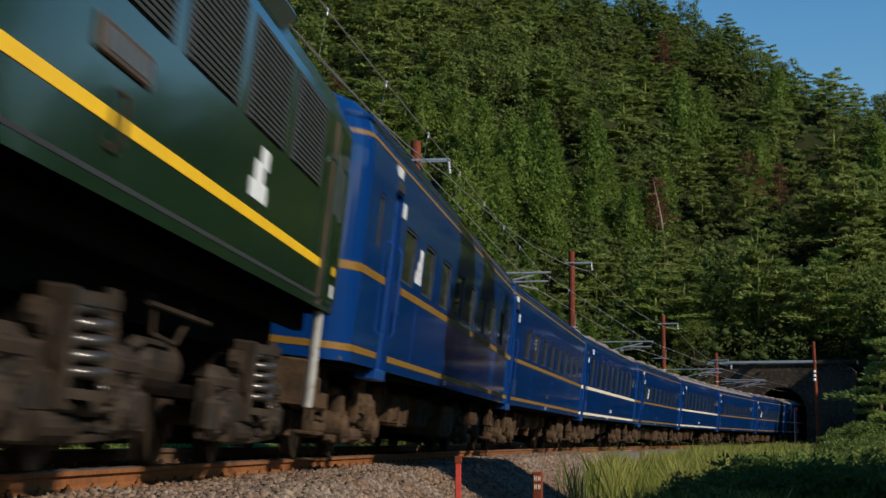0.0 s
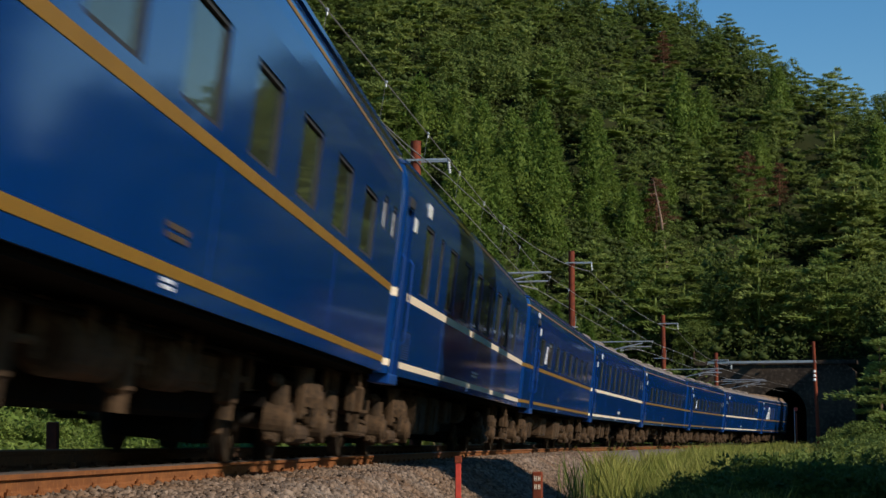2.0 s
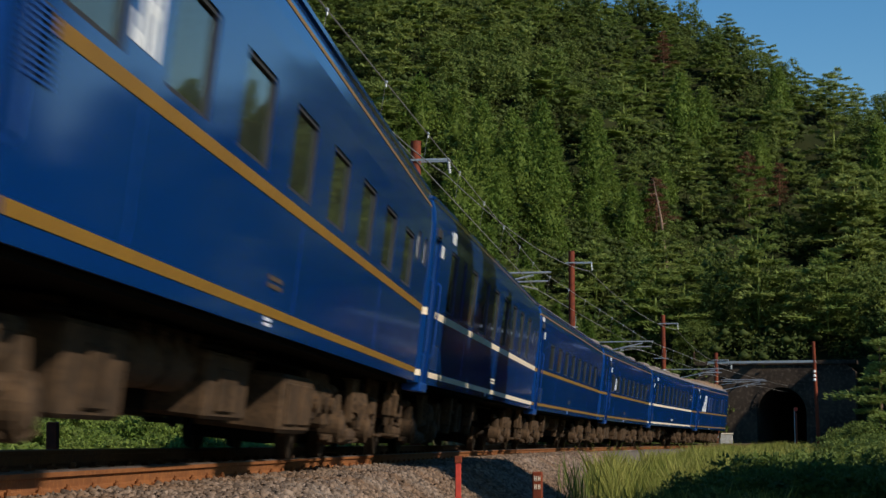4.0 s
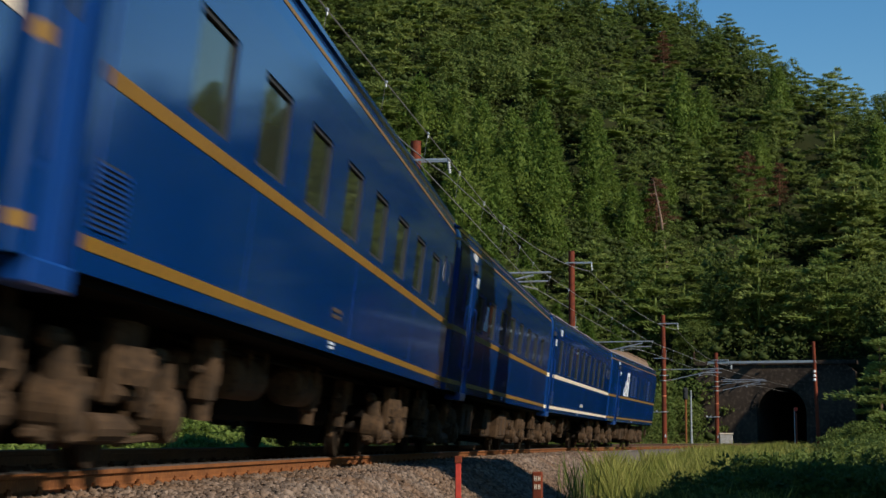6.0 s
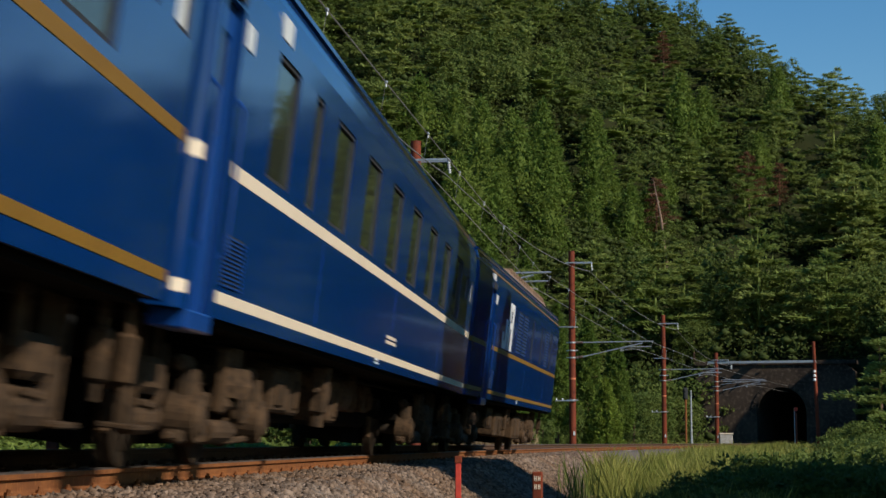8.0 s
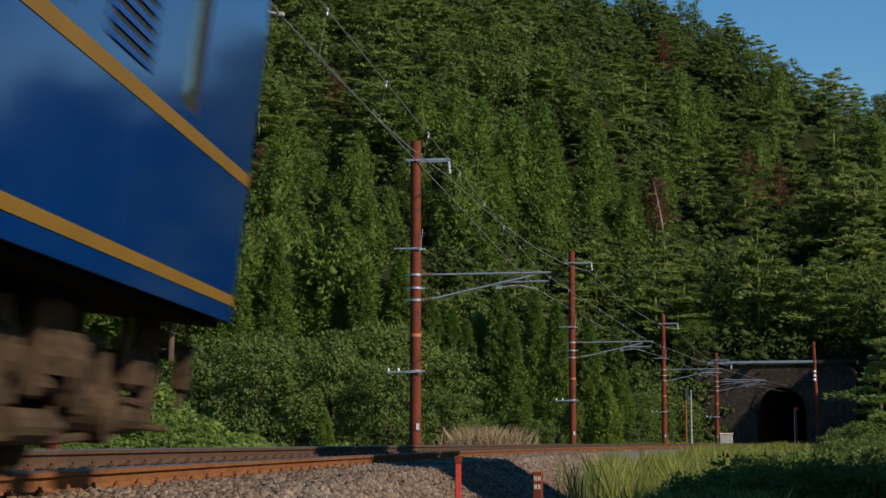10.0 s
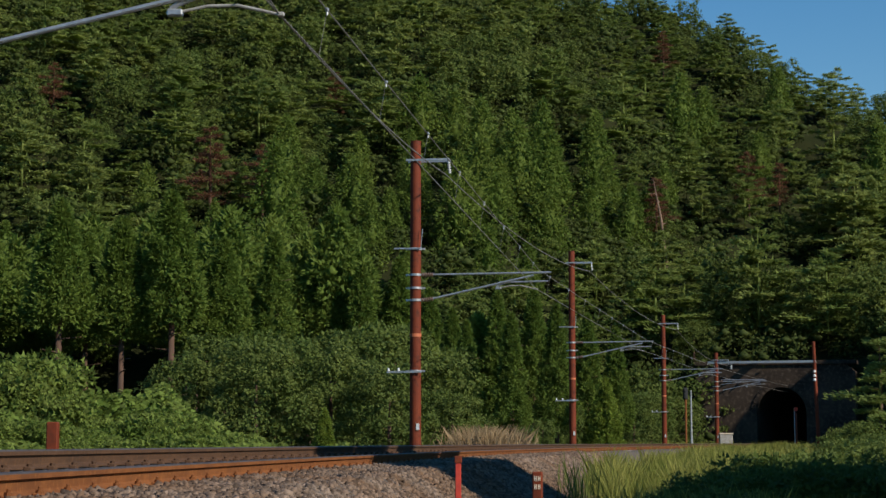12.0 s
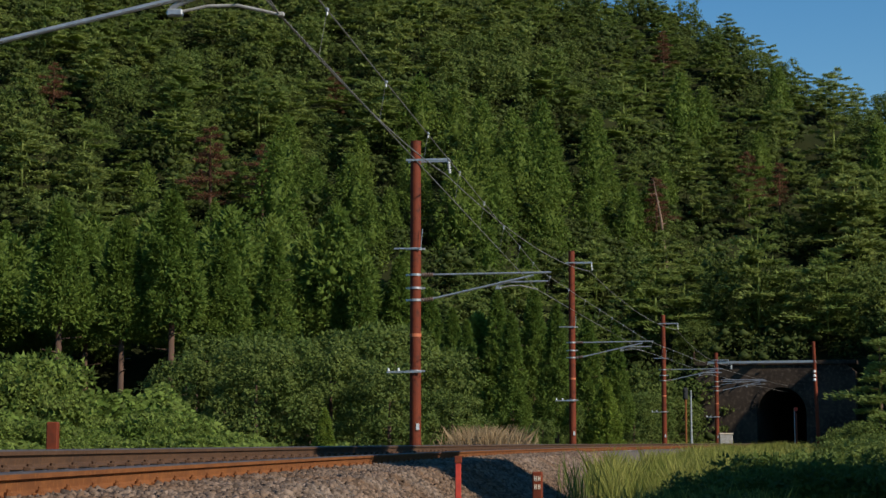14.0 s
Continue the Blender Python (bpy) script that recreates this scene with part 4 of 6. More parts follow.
    # the first of each kind stand in the row beyond the bank, out of the way of the line
    for k, ob in enumerate(cedars + broads + pines + [young]):
        x, y = -75.0 - k * 6.0, 90.0 + (k % 3) * 6
        z = float(ground_height(np.array([x]), np.array([y]))[0])
        ob.matrix_world = Matrix.Translation((x, y, z - 0.3))


build_trees()


def build_dead_trees():
    """Rust-brown dying trees and a bare snag on the hillside."""
    r = np.random.default_rng(71)
    first = tree("dead_tree", "dying tree with thin rust-brown needles on the hillside", "tree", pine_crown(r, 2600, 9.0, 0.26, 2.6, 0.1), M_DRY, 8.3, 0.14, Matrix.Identity(4), "dead trees")
    spots = [(368, 194, 1.3), (462, 194, 1.0), (1385, 232, 0.85), (1330, 228, 0.95), (1180, 266, 0.85), (590, 226, 0.8), (85, 215, 0.85), (1165, 217, 1.0)]
    for k, (px, d, sz) in enumerate(spots):
        x, y = on_sight(px, d)
        m = Matrix.Translation((x, y, float(ground_height(np.array([x]), np.array([y]))[0]) + 1.2)) @ Matrix.Rotation(k * 1.3, 4, "Z")
        ob = first if k == 0 else copy_thing(first, m)
        ob.matrix_world = m
        for c in ob.children:
            c.scale = (sz, sz, sz)
    x, y = on_sight(1184, 214)
    z = float(ground_height(np.array([x]), np.array([y]))[0])
    snag = empty("bare_snag", Matrix.Translation((x, y, z)) @ Matrix.Rotation(radians(-7), 4, "Y"), "bare bleached dead trunk with broken limbs", "tree")
    bm = bmesh.new()
    rod(bm, (0, 0, -0.5), (0.1, 0, 7.0), 0.2, 0.13, 8)
    rod(bm, (0.1, 0, 7.0), (-0.2, 0, 11.5), 0.13, 0.03, 8)
    for k in range(10):
        zz = 3.5 + k * 0.9
        a = k * 2.3
        rod(bm, (0, 0, zz), (math.cos(a) * 1.5, math.sin(a) * 1.5, zz + 0.1), 0.04, 0.012, 5)
    part("trunk", bm, M_SNAG, snag)


M_SNAG = material("bleached_wood", (0.30, 0.19, 0.13), 0.9, second=(0.22, 0.14, 0.10), scale=2, bump=0.3)
build_dead_trees()


def scatter_bank():
    """Climbing vine leaves over the bank beyond the track."""
    r = np.random.default_rng(31)
    n = 56000
    h = r.uniform(-15.2, 4.5, n)
    d = 37 + 18 * r.uniform(0, 1, n) ** 1.2
    x, y = d * np.sin(np.radians(h)), d * np.cos(np.radians(h))
    lump = 0.62 * wave(x, y, 0.95, 0.7, 0.3, 1.9) + 0.25 * wave(x, y, 2.6, 1.7, 1.2, 0.2)
    z = ground_height(x, y)
    keep = (z > -0.35) | (d > 44)
    full = np.clip(bank_height(x, y) / 1.2, 0.25, 1)
    z = z + 0.12 + (np.maximum(lump + 0.35, -0.02) + r.uniform(-0.15, 0.12, n)) * full
    s, lat = to_track(x, y)
    keep &= lat < -4.6
    c = np.stack([x, y, z], 1)[keep]
    slope = np.stack([np.zeros(len(c)), np.full(len(c), -0.5), np.full(len(c), 0.5)], 1)
    q = quads_at(c, 0.205, 0.0, r, slope)
    mounds = [broad_crown(r, 1900, 1.25, 0.205, 1.25, 30, 0.45) for _ in range(4)]
    spots = []
    for px, dd, sz in [(48, 47, 0.95), (78, 49, 1.0), (15, 46, 0.75), (115, 45, 0.7), (285, 47, 0.85), (325, 46, 0.75), (250, 44, 0.65)] + [(r.uniform(-60, 900), r.uniform(39, 50), r.uniform(0.35, 0.65)) for _ in range(64)]:
        mx, my = dd * math.sin(math.atan((px - 784) / 3233)), dd * math.cos(math.atan((px - 784) / 3233))
        if to_track(np.array([mx]), np.array([my]))[1][0] < -5.5:
            spots.append((mx, my, float(ground_height(np.array([mx]), np.array([my]))[0]) - 0.05, sz, r.integers(0, 4)))
    tagged(leaf_object("vine_mounds", planted(mounds, spots, r), M_KUDZU), "leafy vine-smothered mounds on the sunlit bank", "vines", kind="stuff")
    tagged(leaf_object("vine_bank", q, M_KUDZU), "bank smothered in broad sunlit vine leaves", "vines", kind="stuff")


scatter_bank()


def blades(x, y, z, height, width, r, lean=0.25):
    """Grass blades: narrow bent quads."""
    n = len(x)
    a = r.uniform(0, math.tau, n)
    hh = height * r.uniform(0.5, 1.2, n)
    wx, wy = np.cos(a) * width, np.sin(a) * width
    lx, ly = r.normal(size=n) * lean * hh, r.normal(size=n) * lean * hh
    p = np.stack([np.stack([x - wx, y - wy, z - 0.05], 1), np.stack([x + wx, y + wy, z - 0.05], 1),
                  np.stack([x + lx * 0.6 + wx * 0.7, y + ly * 0.6 + wy * 0.7, z + hh * 0.65], 1),
                  np.stack([x + lx, y + ly, z + hh], 1)], 1)
    return p


def scatter_grass():
    r = np.random.default_rng(41)
    n = 120000
    s = 27 + 150 * r.uniform(0, 1, n) ** 1.5
    lat = 2.7 + np.abs(r.normal(size=n)) * 3.2
    edge = np.interp(s, [27, 38, 46, 60, 90, 175], [5.6, 4.4, 3.0, 2.5, 2.2, 2.0])
    keep = lat > edge + r.uniform(-0.25, 0.3, n)
    s, lat = s[keep], lat[keep]
    x0, y0, th = on_track(s)
    x, y = x0 + lat * np.cos(th), y0 - lat * np.sin(th)
    z = ground_height(x, y)
    clump = np.clip(0.68 + 0.5 * wave(x, y, 1.3, 0.9, 0.1, 0.7) + 0.35 * wave(x, y, 3.1, 2.3, 1.4, 0.2), 0.18, 1.45)
    target = np.interp(s, [27, 45, 70, 120, 175], [0.6, 0.85, 0.85, 0.5, 0.4])
    q = blades(x, y, z, target * clump, np.interp(s, [27, 60, 175], [0.006, 0.010, 0.028]), r)
    tagged(leaf_object("meadow_grass", q, M_GRASS), "tall sunlit yellow-green grass along the ballast", "grass", kind="stuff")
    # far side fringe along the track
    n = 24000
    s = 20 + 150 * r.uniform(0, 1, n) ** 1.3
    lat = -2.75 - np.abs(r.normal(size=n)) * 1.2
    x0, y0, th = on_track(s)
    x, y = x0 + lat * np.cos(th), y0 - lat * np.sin(th)
    z = ground_height(x, y)
    tall = np.interp(s, [20, 45, 80, 170], [0.12, 0.22, 0.5, 0.6]) * np.clip(0.7 + 0.6 * wave(x, y, 0.9, 0.6, 0.4, 0.2), 0.2, 1.4)
    q = blades(x, y, z, tall, np.interp(s, [20, 60, 170], [0.007, 0.011, 0.03]), r)
    tagged(leaf_object("fringe_grass", q, M_GRASS), "short grass and weeds beyond the rails", "grass", kind="stuff")
    # dry plume grass
    n = 1900
    px, d = r.normal(858, 30, n), r.uniform(74, 82, n)
    hx = np.arctan((px - 784) / 3233)
    x, y = d * np.sin(hx), d * np.cos(hx)
    q = blades(x, y, ground_height(x, y), np.full(n, 1.2), 0.02, r, 0.35)
    tagged(leaf_object("plume_grass", q, M_REED), "clump of dry tan plume grass", "grass", kind="stuff")
    # a few tall weeds on the ballast edge
    n = 130
    px, d = r.normal(1020, 16, n), r.uniform(36, 44, n)
    hx = np.arctan((px - 784) / 3233)
    x, y = d * np.sin(hx), d * np.cos(hx)
    q = blades(x, y, ground_height(x, y) + 0.1, np.full(n, 0.95), 0.010, r, 0.18)
    tagged(leaf_object("weeds", q, M_BROAD), "thin dark weeds on the ballast edge", "weeds", kind="stuff")


scatter_grass()


def scatter_bushes():
    """Low leafy scrub on the near side."""
    r = np.random.default_rng(51)
    protos = [broad_crown(r, 3400, 1.15, 0.135, 1.3, 34, 0.35) for _ in range(4)]
    places = []
    for px, d, sz in ((1250, 34, 0.9), (1300, 30, 0.75), (1330, 38, 1.0), (1385, 33, 0.95), (1420, 40, 1.05), (1460, 34, 0.95), (1500, 42, 1.15), (1535, 35, 1.05), (1575, 44, 1.2),
                      (1600, 36, 1.1), (1350, 46, 1.0), (1440, 50, 1.15), (1540, 54, 1.25), (1490, 60, 1.1), (1390, 54, 0.95), (1280, 42, 0.85), (1225, 38, 0.7), (1570, 66, 1.4), (1520, 74, 1.3),
                      (1560, 88, 1.5), (1500, 92, 1.3), (1530, 110, 1.6), (1490, 120, 1.4), (1200, 32, 0.55), (1180, 29, 0.45), (920, 23, 0.22), (885, 22, 0.2), (1000, 25, 0.35), (1060, 27, 0.45), (1120, 30, 0.5)):
        x, y = on_sight(px, d)
        places.append((x, y, float(ground_height(np.array([x]), np.array([y]))[0]) - 0.1, sz, r.integers(0, 4)))
    q = planted(protos, places, r)
    tagged(leaf_object("scrub", q, M_BROAD), "low leafy scrub in patchy shade beside the line", "shrubs", kind="stuff")
    m = 9000
    s, lat = r.uniform(14, 60, m), 3.3 + r.uniform(0, 1, m) ** 0.7 * 9
    x0, y0, th = on_track(s)
    x, y = x0 + lat * np.cos(th), y0 - lat * np.sin(th)
    c = np.stack([x, y, ground_height(x, y) + r.uniform(0.0, 0.3, m)], 1)
    tagged(leaf_object("ground_cover", quads_at(c, 0.13, 0.9, r), M_BROAD), "leafy ground cover at the foot of the ballast", "ground cover", kind="stuff")


scatter_bushes()


# ---- ballast stones ----
def scatter_stones():
    r = np.random.default_rng(61)
    base = np.array([(-1, -1, -1), (1, -1, -1), (1, 1, -1), (-1, 1, -1), (-1, -1, 1), (1, -1, 1), (1, 1, 1), (-1, 1, 1)], dtype=float) * 0.5
    faces = np.array([(0, 3, 2, 1), (4, 5, 6, 7), (0, 1, 5, 4), (1, 2, 6, 5), (2, 3, 7, 6), (3, 0, 4, 7)])
    n = 42000
    s = 10 + 60 * r.uniform(0, 1, n) ** 1.35
    lat = r.uniform(0.64, 3.3, n)
    prof_l, prof_z = [0.0, 1.15, 1.62, 2.2, 3.6], [-0.13, -0.215, -0.235, -0.60, -1.45]
    z = np.interp(lat, prof_l, prof_z)
    x0, y0, th = on_track(s)
    x, y = x0 + lat * np.cos(th), y0 - lat * np.sin(th)
    size = r.uniform(0.024, 0.060, n) * np.interp(s, [10, 30, 70], [0.9, 1.1, 1.5])
    jit = base[None] * (1 + r.uniform(-0.45, 0.25, (n, 8, 3))) * size[:, None, None] * r.uniform(0.7, 1.35, (n, 1, 3))
    q = r.normal(size=(n, 4))
    q /= np.linalg.norm(q, axis=1, keepdims=True)
    w, i, j, k = q.T
    rot = np.stack([np.stack([1 - 2 * (j * j + k * k), 2 * (i * j - k * w), 2 * (i * k + j * w)], 1),
                    np.stack([2 * (i * j + k * w), 1 - 2 * (i * i + k * k), 2 * (j * k - i * w)], 1),
                    np.stack([2 * (i * k - j * w), 2 * (j * k + i * w), 1 - 2 * (i * i + j * j)], 1)], 1)
    v = np.einsum("nij,nkj->nki", rot, jit) + np.stack([x, y, z + 0.012], 1)[:, None]
    f = faces[None] + (np.arange(n) * 8)[:, None, None]
    tagged(pack("ballast_stones", v.reshape(-1, 3), f.reshape(-1, 4), M_STONE), "loose grey and rust-tinged ballast stones", "gravel", kind="stuff")


scatter_stones()
# ---- rolling stock: local x to the camera's side, y to the rear, z up from the rails ----
MESHES = {}


def shared(name, key, build, mat, parent, at=(0, 0, 0), label="", smooth=False, turn=0.0):
    """A part whose mesh is built once and used by all alike parts."""
    if key not in MESHES:
        bm = bmesh.new()
        build(bm)
        me = bpy.data.meshes.new(name)
        if smooth:
            for fc in bm.faces:
                fc.smooth = True
        bm.to_mesh(me)
        bm.free()
        for mt in (mat if isinstance(mat, (list, tuple)) else [mat]):
            me.materials.append(mt)
        MESHES[key] = me
    ob = new(name, MESHES[key])
    ob.parent = parent
    ob.matrix_basis = pose(*at, 0, 0, turn)
    if label:
        ob["label"] = label
    return ob


def coil(bm, x, y, z0, z1, radius, wire, turns=5):
    """Adds a coil spring, one continuous wire."""
    n = turns * 12
    rings = []
    for k in range(n + 1):
        a = k * math.tau / 12
        rings.append([bm.verts.new((x + (radius + wire * math.cos(q)) * math.cos(a), y + (radius + wire * math.cos(q)) * math.sin(a),
                                    z0 + (z1 - z0) * k / n + wire * math.sin(q))) for q in (0, 1.26, 2.51, 3.77, 5.03)])
    for p, q in zip(rings[:-1], rings[1:]):
        for k in range(5):
            bm.faces.new((p[k], q[k], q[(k + 1) % 5], p[(k + 1) % 5]))
    bm.faces.new(rings[0]), bm.faces.new(rings[-1][::-1])


def wheelset(bm):
    rod(bm, (-0.95, 0, 0), (0.95, 0, 0), 0.075, sides=12)
    for sd in (-1, 1):
        rod(bm, (sd * 0.47, 0, 0), (sd * 0.50, 0, 0), 0.455, sides=32)
        rod(bm, (sd * 0.50, 0, 0), (sd * 0.60, 0, 0), 0.43, 0.422, sides=32)
        rod(bm, (sd * 0.60, 0, 0), (sd * 0.615, 0, 0), 0.30, sides=24)
        rod(bm, (sd * 0.60, 0, 0), (sd * 0.66, 0, 0), 0.13, sides=16)
        for k in range(6):
            a = k * math.tau / 6
            rod(bm, (sd * 0.602, 0.22 * math.cos(a), 0.22 * math.sin(a)), (sd * 0.625, 0.22 * math.cos(a), 0.22 * math.sin(a)), 0.05, sides=8)


WHEELSETS = []


def bogie(car, y, wheelbase=2.4, big=False):
    """A two-axle bogie with frames, springs, axle boxes, brake gear and wheelsets."""
    ob = new("bogie", None)
    ob.parent = car
    ob.empty_display_size = 0.2
    ob.matrix_basis = pose(0, y, 0)
    h = wheelbase / 2
    key = "loco" if big else "coach"
    gear = M_LOCO_GEAR if big else M_GEAR
    for sd in (-1, 1):
        def frame_mesh(bm, sd=sd):
            x = sd * (1.02 if big else 0.98)
            if not big:
                # slim frame that drops between the wheels and arches over the axles
                box(bm, x - 0.06, x + 0.06, -h * 0.55, h * 0.55, 0.50, 0.64, 0.03)
                for e in (-1, 1):
                    box(bm, -0.055, 0.055, -0.30, 0.30, -0.07, 0.07, 0.025, pose(x, e * h * 0.74, 0.68, e * 24))
                    box(bm, x - 0.055, x + 0.055, e * h - 0.20, e * h + 0.20, 0.78, 0.90, 0.04)
                return
            box(bm, x - 0.09, x + 0.09, -h * 0.62, h * 0.62, 0.40, 0.66, 0.03)
            for y2 in (-0.55, 0.62):
                tube(bm, [(x + sd * 0.08, y2, 0.98), (x + sd * 0.10, y2 + 0.1, 0.7), (x + sd * 0.06, y2 + 0.35, 0.5), (x, y2 + 0.5, 0.46)], 0.022, 6)
            for e in (-1, 1):
                m = pose(x, e * h * 0.80, 0.62, -e * 16)
                box(bm, -0.085, 0.085, -0.36, 0.36, -0.10, 0.10, 0.025, m)
                box(bm, x - 0.08, x + 0.08, e * h * 1.0 - 0.16, e * h * 1.0 + 0.16, 0.66, 0.82, 0.03)
                box(bm, x - 0.07, x + 0.07, e * (h + 0.36) - 0.07, e * (h + 0.36) + 0.07, 0.36, 0.74, 0.02)
                box(bm, x - 0.10, x + 0.10, e * h - 0.42, e * h + 0.42, 0.60, 0.86, 0.10)
                box(bm, x - 0.05, x + 0.12, e * (h + 0.34) - 0.12, e * (h + 0.34) + 0.12, 0.30, 0.62, 0.06)
                rod(bm, (x, e * (h - 0.5), 0.92), (x + sd * 0.10, e * (h - 0.5), 0.92), 0.10, sides=12)
        shared("side_frame", (key, "frame", sd), frame_mesh, gear, ob)
        for e in (-1, 1):
            inner = -e * sd

            def axle_box(bm):
                if big:
                    box(bm, -0.11, 0.11, -0.17, 0.17, -0.16, 0.17, 0.05)
                    rod(bm, (0.09, 0, 0), (0.15, 0, 0), 0.13, 0.11, 14)
                    rod(bm, (0.15, 0, 0), (0.17, 0, 0), 0.06, 0.05, 10)
                    box(bm, -0.06, 0.06, -0.33, 0.33, -0.15, -0.08, 0.02)
                else:
                    # round cover on a box with a trailing arm
                    rod(bm, (-0.10, 0, 0), (0.13, 0, 0), 0.20, 0.185, 22)
                    rod(bm, (0.13, 0, 0), (0.17, 0, 0), 0.15, 0.11, 18)
                    ya, yb = sorted((inner * 0.10, inner * 0.62))
                    box(bm, -0.06, 0.05, ya, yb, 0.04, 0.15, 0.03)
                    ya, yb = sorted((-inner * 0.05, -inner * 0.26))
                    box(bm, -0.07, 0.07, ya, yb, -0.20, -0.10, 0.02)
            shared("axle_box", (key, "axle", 0 if big else inner), axle_box, gear, ob, (sd * 1.02, e * h, 0.44), turn=0 if sd > 0 else 180)

            def axle_spring(bm):
                if big:
                    coil(bm, 0, 0, 0, 0.30, 0.085, 0.022, 4)
                    rod(bm, (0, 0, -0.02), (0, 0, 0.32), 0.035, sides=8)
                else:
                    rod(bm, (0, 0, 0.22), (0, 0, 0.42), 0.11, 0.09, 14)
            for dy in (-0.24, 0.24) if big else (0.0,):
                shared("axle_spring", (key, "spring"), axle_spring, gear, ob, (sd * 1.02, e * h + dy, 0.38))

            def hanger(bm):
                box(bm, -0.05, 0.05, -0.05, 0.05, 0, 0.62, 0.02)
                box(bm, -0.07, 0.07, -0.10, 0.10, 0.06, 0.2, 0.02)
                box(bm, -0.06, 0.06, -0.13, 0.13, 0.48, 0.60, 0.02)
                rod(bm, (0.05, 0, 0.3), (0.10, 0, 0.3), 0.05, sides=8)
            shared("brake_hanger", (key, "hanger"), hanger, gear, ob, (sd * 0.93, e * (h - 0.58), 0.20))

            def brake_shoe(bm):
                box(bm, -0.045, 0.045, -0.05, 0.05, -0.16, 0.16, 0.02)
                box(bm, -0.03, 0.03, -0.16, -0.03, -0.05, 0.05, 0.01)
            shared("brake_shoe", (key, "shoe"), brake_shoe, gear, ob, (sd * 0.56, e * (h + 0.50), 0.42), turn=0 if e > 0 else 180)

        def spring_plate(bm):
            if big:
                box(bm, -0.10, 0.12, -0.34, 0.34, -0.08, -0.01, 0.02)
                for e in (-1, 1):
                    box(bm, -0.10, 0.12, e * 0.305 - 0.035, e * 0.305 + 0.035, -0.05, 0.62, 0.02)
            else:
                box(bm, -0.08, 0.10, -0.28, 0.28, 0.02, 0.12, 0.03)
                box(bm, 0.0, 0.10, -0.42, -0.34, -0.02, 0.50, 0.02)
                box(bm, 0.02, 0.09, 0.52, 0.62, -0.10, 0.34, 0.02)
        shared("spring_hanger", (key, "hanger2"), spring_plate, gear, ob, (sd * 1.05, 0, 0.50), turn=0 if sd > 0 else 180)

        def main_spring(bm):
            r = 0.22
            if not big:
                rod(bm, (-0.05, 0, 0.12), (-0.05, 0, 0.22), 0.26, 0.28, 18)
                rod(bm, (-0.05, 0, 0.22), (-0.05, 0, 0.36), 0.28, 0.24, 18)
                rod(bm, (-0.05, 0, 0.36), (-0.05, 0, 0.52), 0.15, sides=14)
                return
            rod(bm, (0, 0, 0.0), (0, 0, 0.06), r + 0.06, sides=16)
            rod(bm, (0, 0, 0.05), (0, 0, 0.52), r * 0.55, sides=12)
            rod(bm, (0, 0, 0.52), (0, 0, 0.60), r + 0.05, sides=16)
            rod(bm, (0.10, 0.42, 0.1), (0.10, 0.42, 0.66), 0.05, sides=10)
            rod(bm, (0.10, 0.42, 0.05), (0.10, 0.42, 0.4), 0.065, sides=10)
        shared("bolster_spring" if big else "air_spring", (key, "bolster", 1), main_spring, gear, ob, (sd * 1.05, 0, 0.50), turn=0 if sd > 0 else 180)

        def main_coil(bm):
            if big:
                coil(bm, 0, 0, 0.07, 0.52, 0.22, 0.038, 5)
            else:
                rod(bm, (0, 0, -0.05), (0, 0, 0.26), 0.06, sides=12)
                rod(bm, (0, 0, 0.24), (0, 0, 0.52), 0.045, sides=12)
        shared("coil_spring" if big else "damper", (key, "coil"), main_coil, M_SPRING if big else M_GEAR, ob, (sd * 1.05, 0 if big else 0.40, 0.50), smooth=True)

        def rods(bm):
            tube(bm, [(0, -h - 0.5, 0.30), (0, -0.5, 0.26), (0, 0.5, 0.26), (0, h + 0.5, 0.30)], 0.028, 6)
            rod(bm, (0.03, -0.7, 0.34), (0.03, 0.1, 0.34), 0.09, sides=12)
            rod(bm, (0.03, 0.1, 0.34), (0.03, 0.45, 0.34), 0.03, sides=8)
            box(bm, -0.04, 0.06, -0.95, -0.7, 0.24, 0.42, 0.02)
        shared("brake_rigging", (key, "rods"), rods, gear, ob, (sd * 1.04, 0, 0), turn=0 if sd > 0 else 180)

    def bolster(bm):
        box(bm, -1.0, 1.0, -0.22, 0.22, 0.735, 1.0, 0.04)

    # Added block that closes the view through the bogie, coloured as deep shade.
    def centre_beam(bm):
        box(bm, -0.44, 0.44, -1.95, 1.95, 0.16, 0.73, 0.05)

    def end_beam(bm):
        box(bm, -0.95, 0.95, -0.05, 0.05, 0.55, 0.68, 0.02)
    # Bolster and beams take the near-black with the underside's shade in it.
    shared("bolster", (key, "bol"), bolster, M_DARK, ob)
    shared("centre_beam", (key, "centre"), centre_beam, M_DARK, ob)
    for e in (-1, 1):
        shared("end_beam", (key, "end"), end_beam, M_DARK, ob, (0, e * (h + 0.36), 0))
    for e in (-1, 1):
        WHEELSETS.append(shared("wheelset", "wheelset", wheelset, gear, ob, (0, e * h, 0.43), smooth=False))
    return ob


# cross-section of a coach: half width and height, side sill to roof
SIDE = [(1.45, 1.15), (1.45, 1.25), (1.45, 2.29), (1.45, 2.50), (1.45, 2.72), (1.45, 2.98), (1.45, 3.10), (1.45, 3.25), (1.442, 3.45), (1.415, 3.62), (1.36, 3.76)]
ROOF = [(1.36, 3.76), (1.385, 3.78), (1.385, 3.82), (1.33, 3.83), (1.18, 3.94), (0.9, 4.03), (0.5, 4.08), (0.0, 4.10)]
B0, B1 = -10.42, 10.42


def side_at(z):
    return float(np.interp(z, [p[1] for p in SIDE], [p[0] for p in SIDE]))


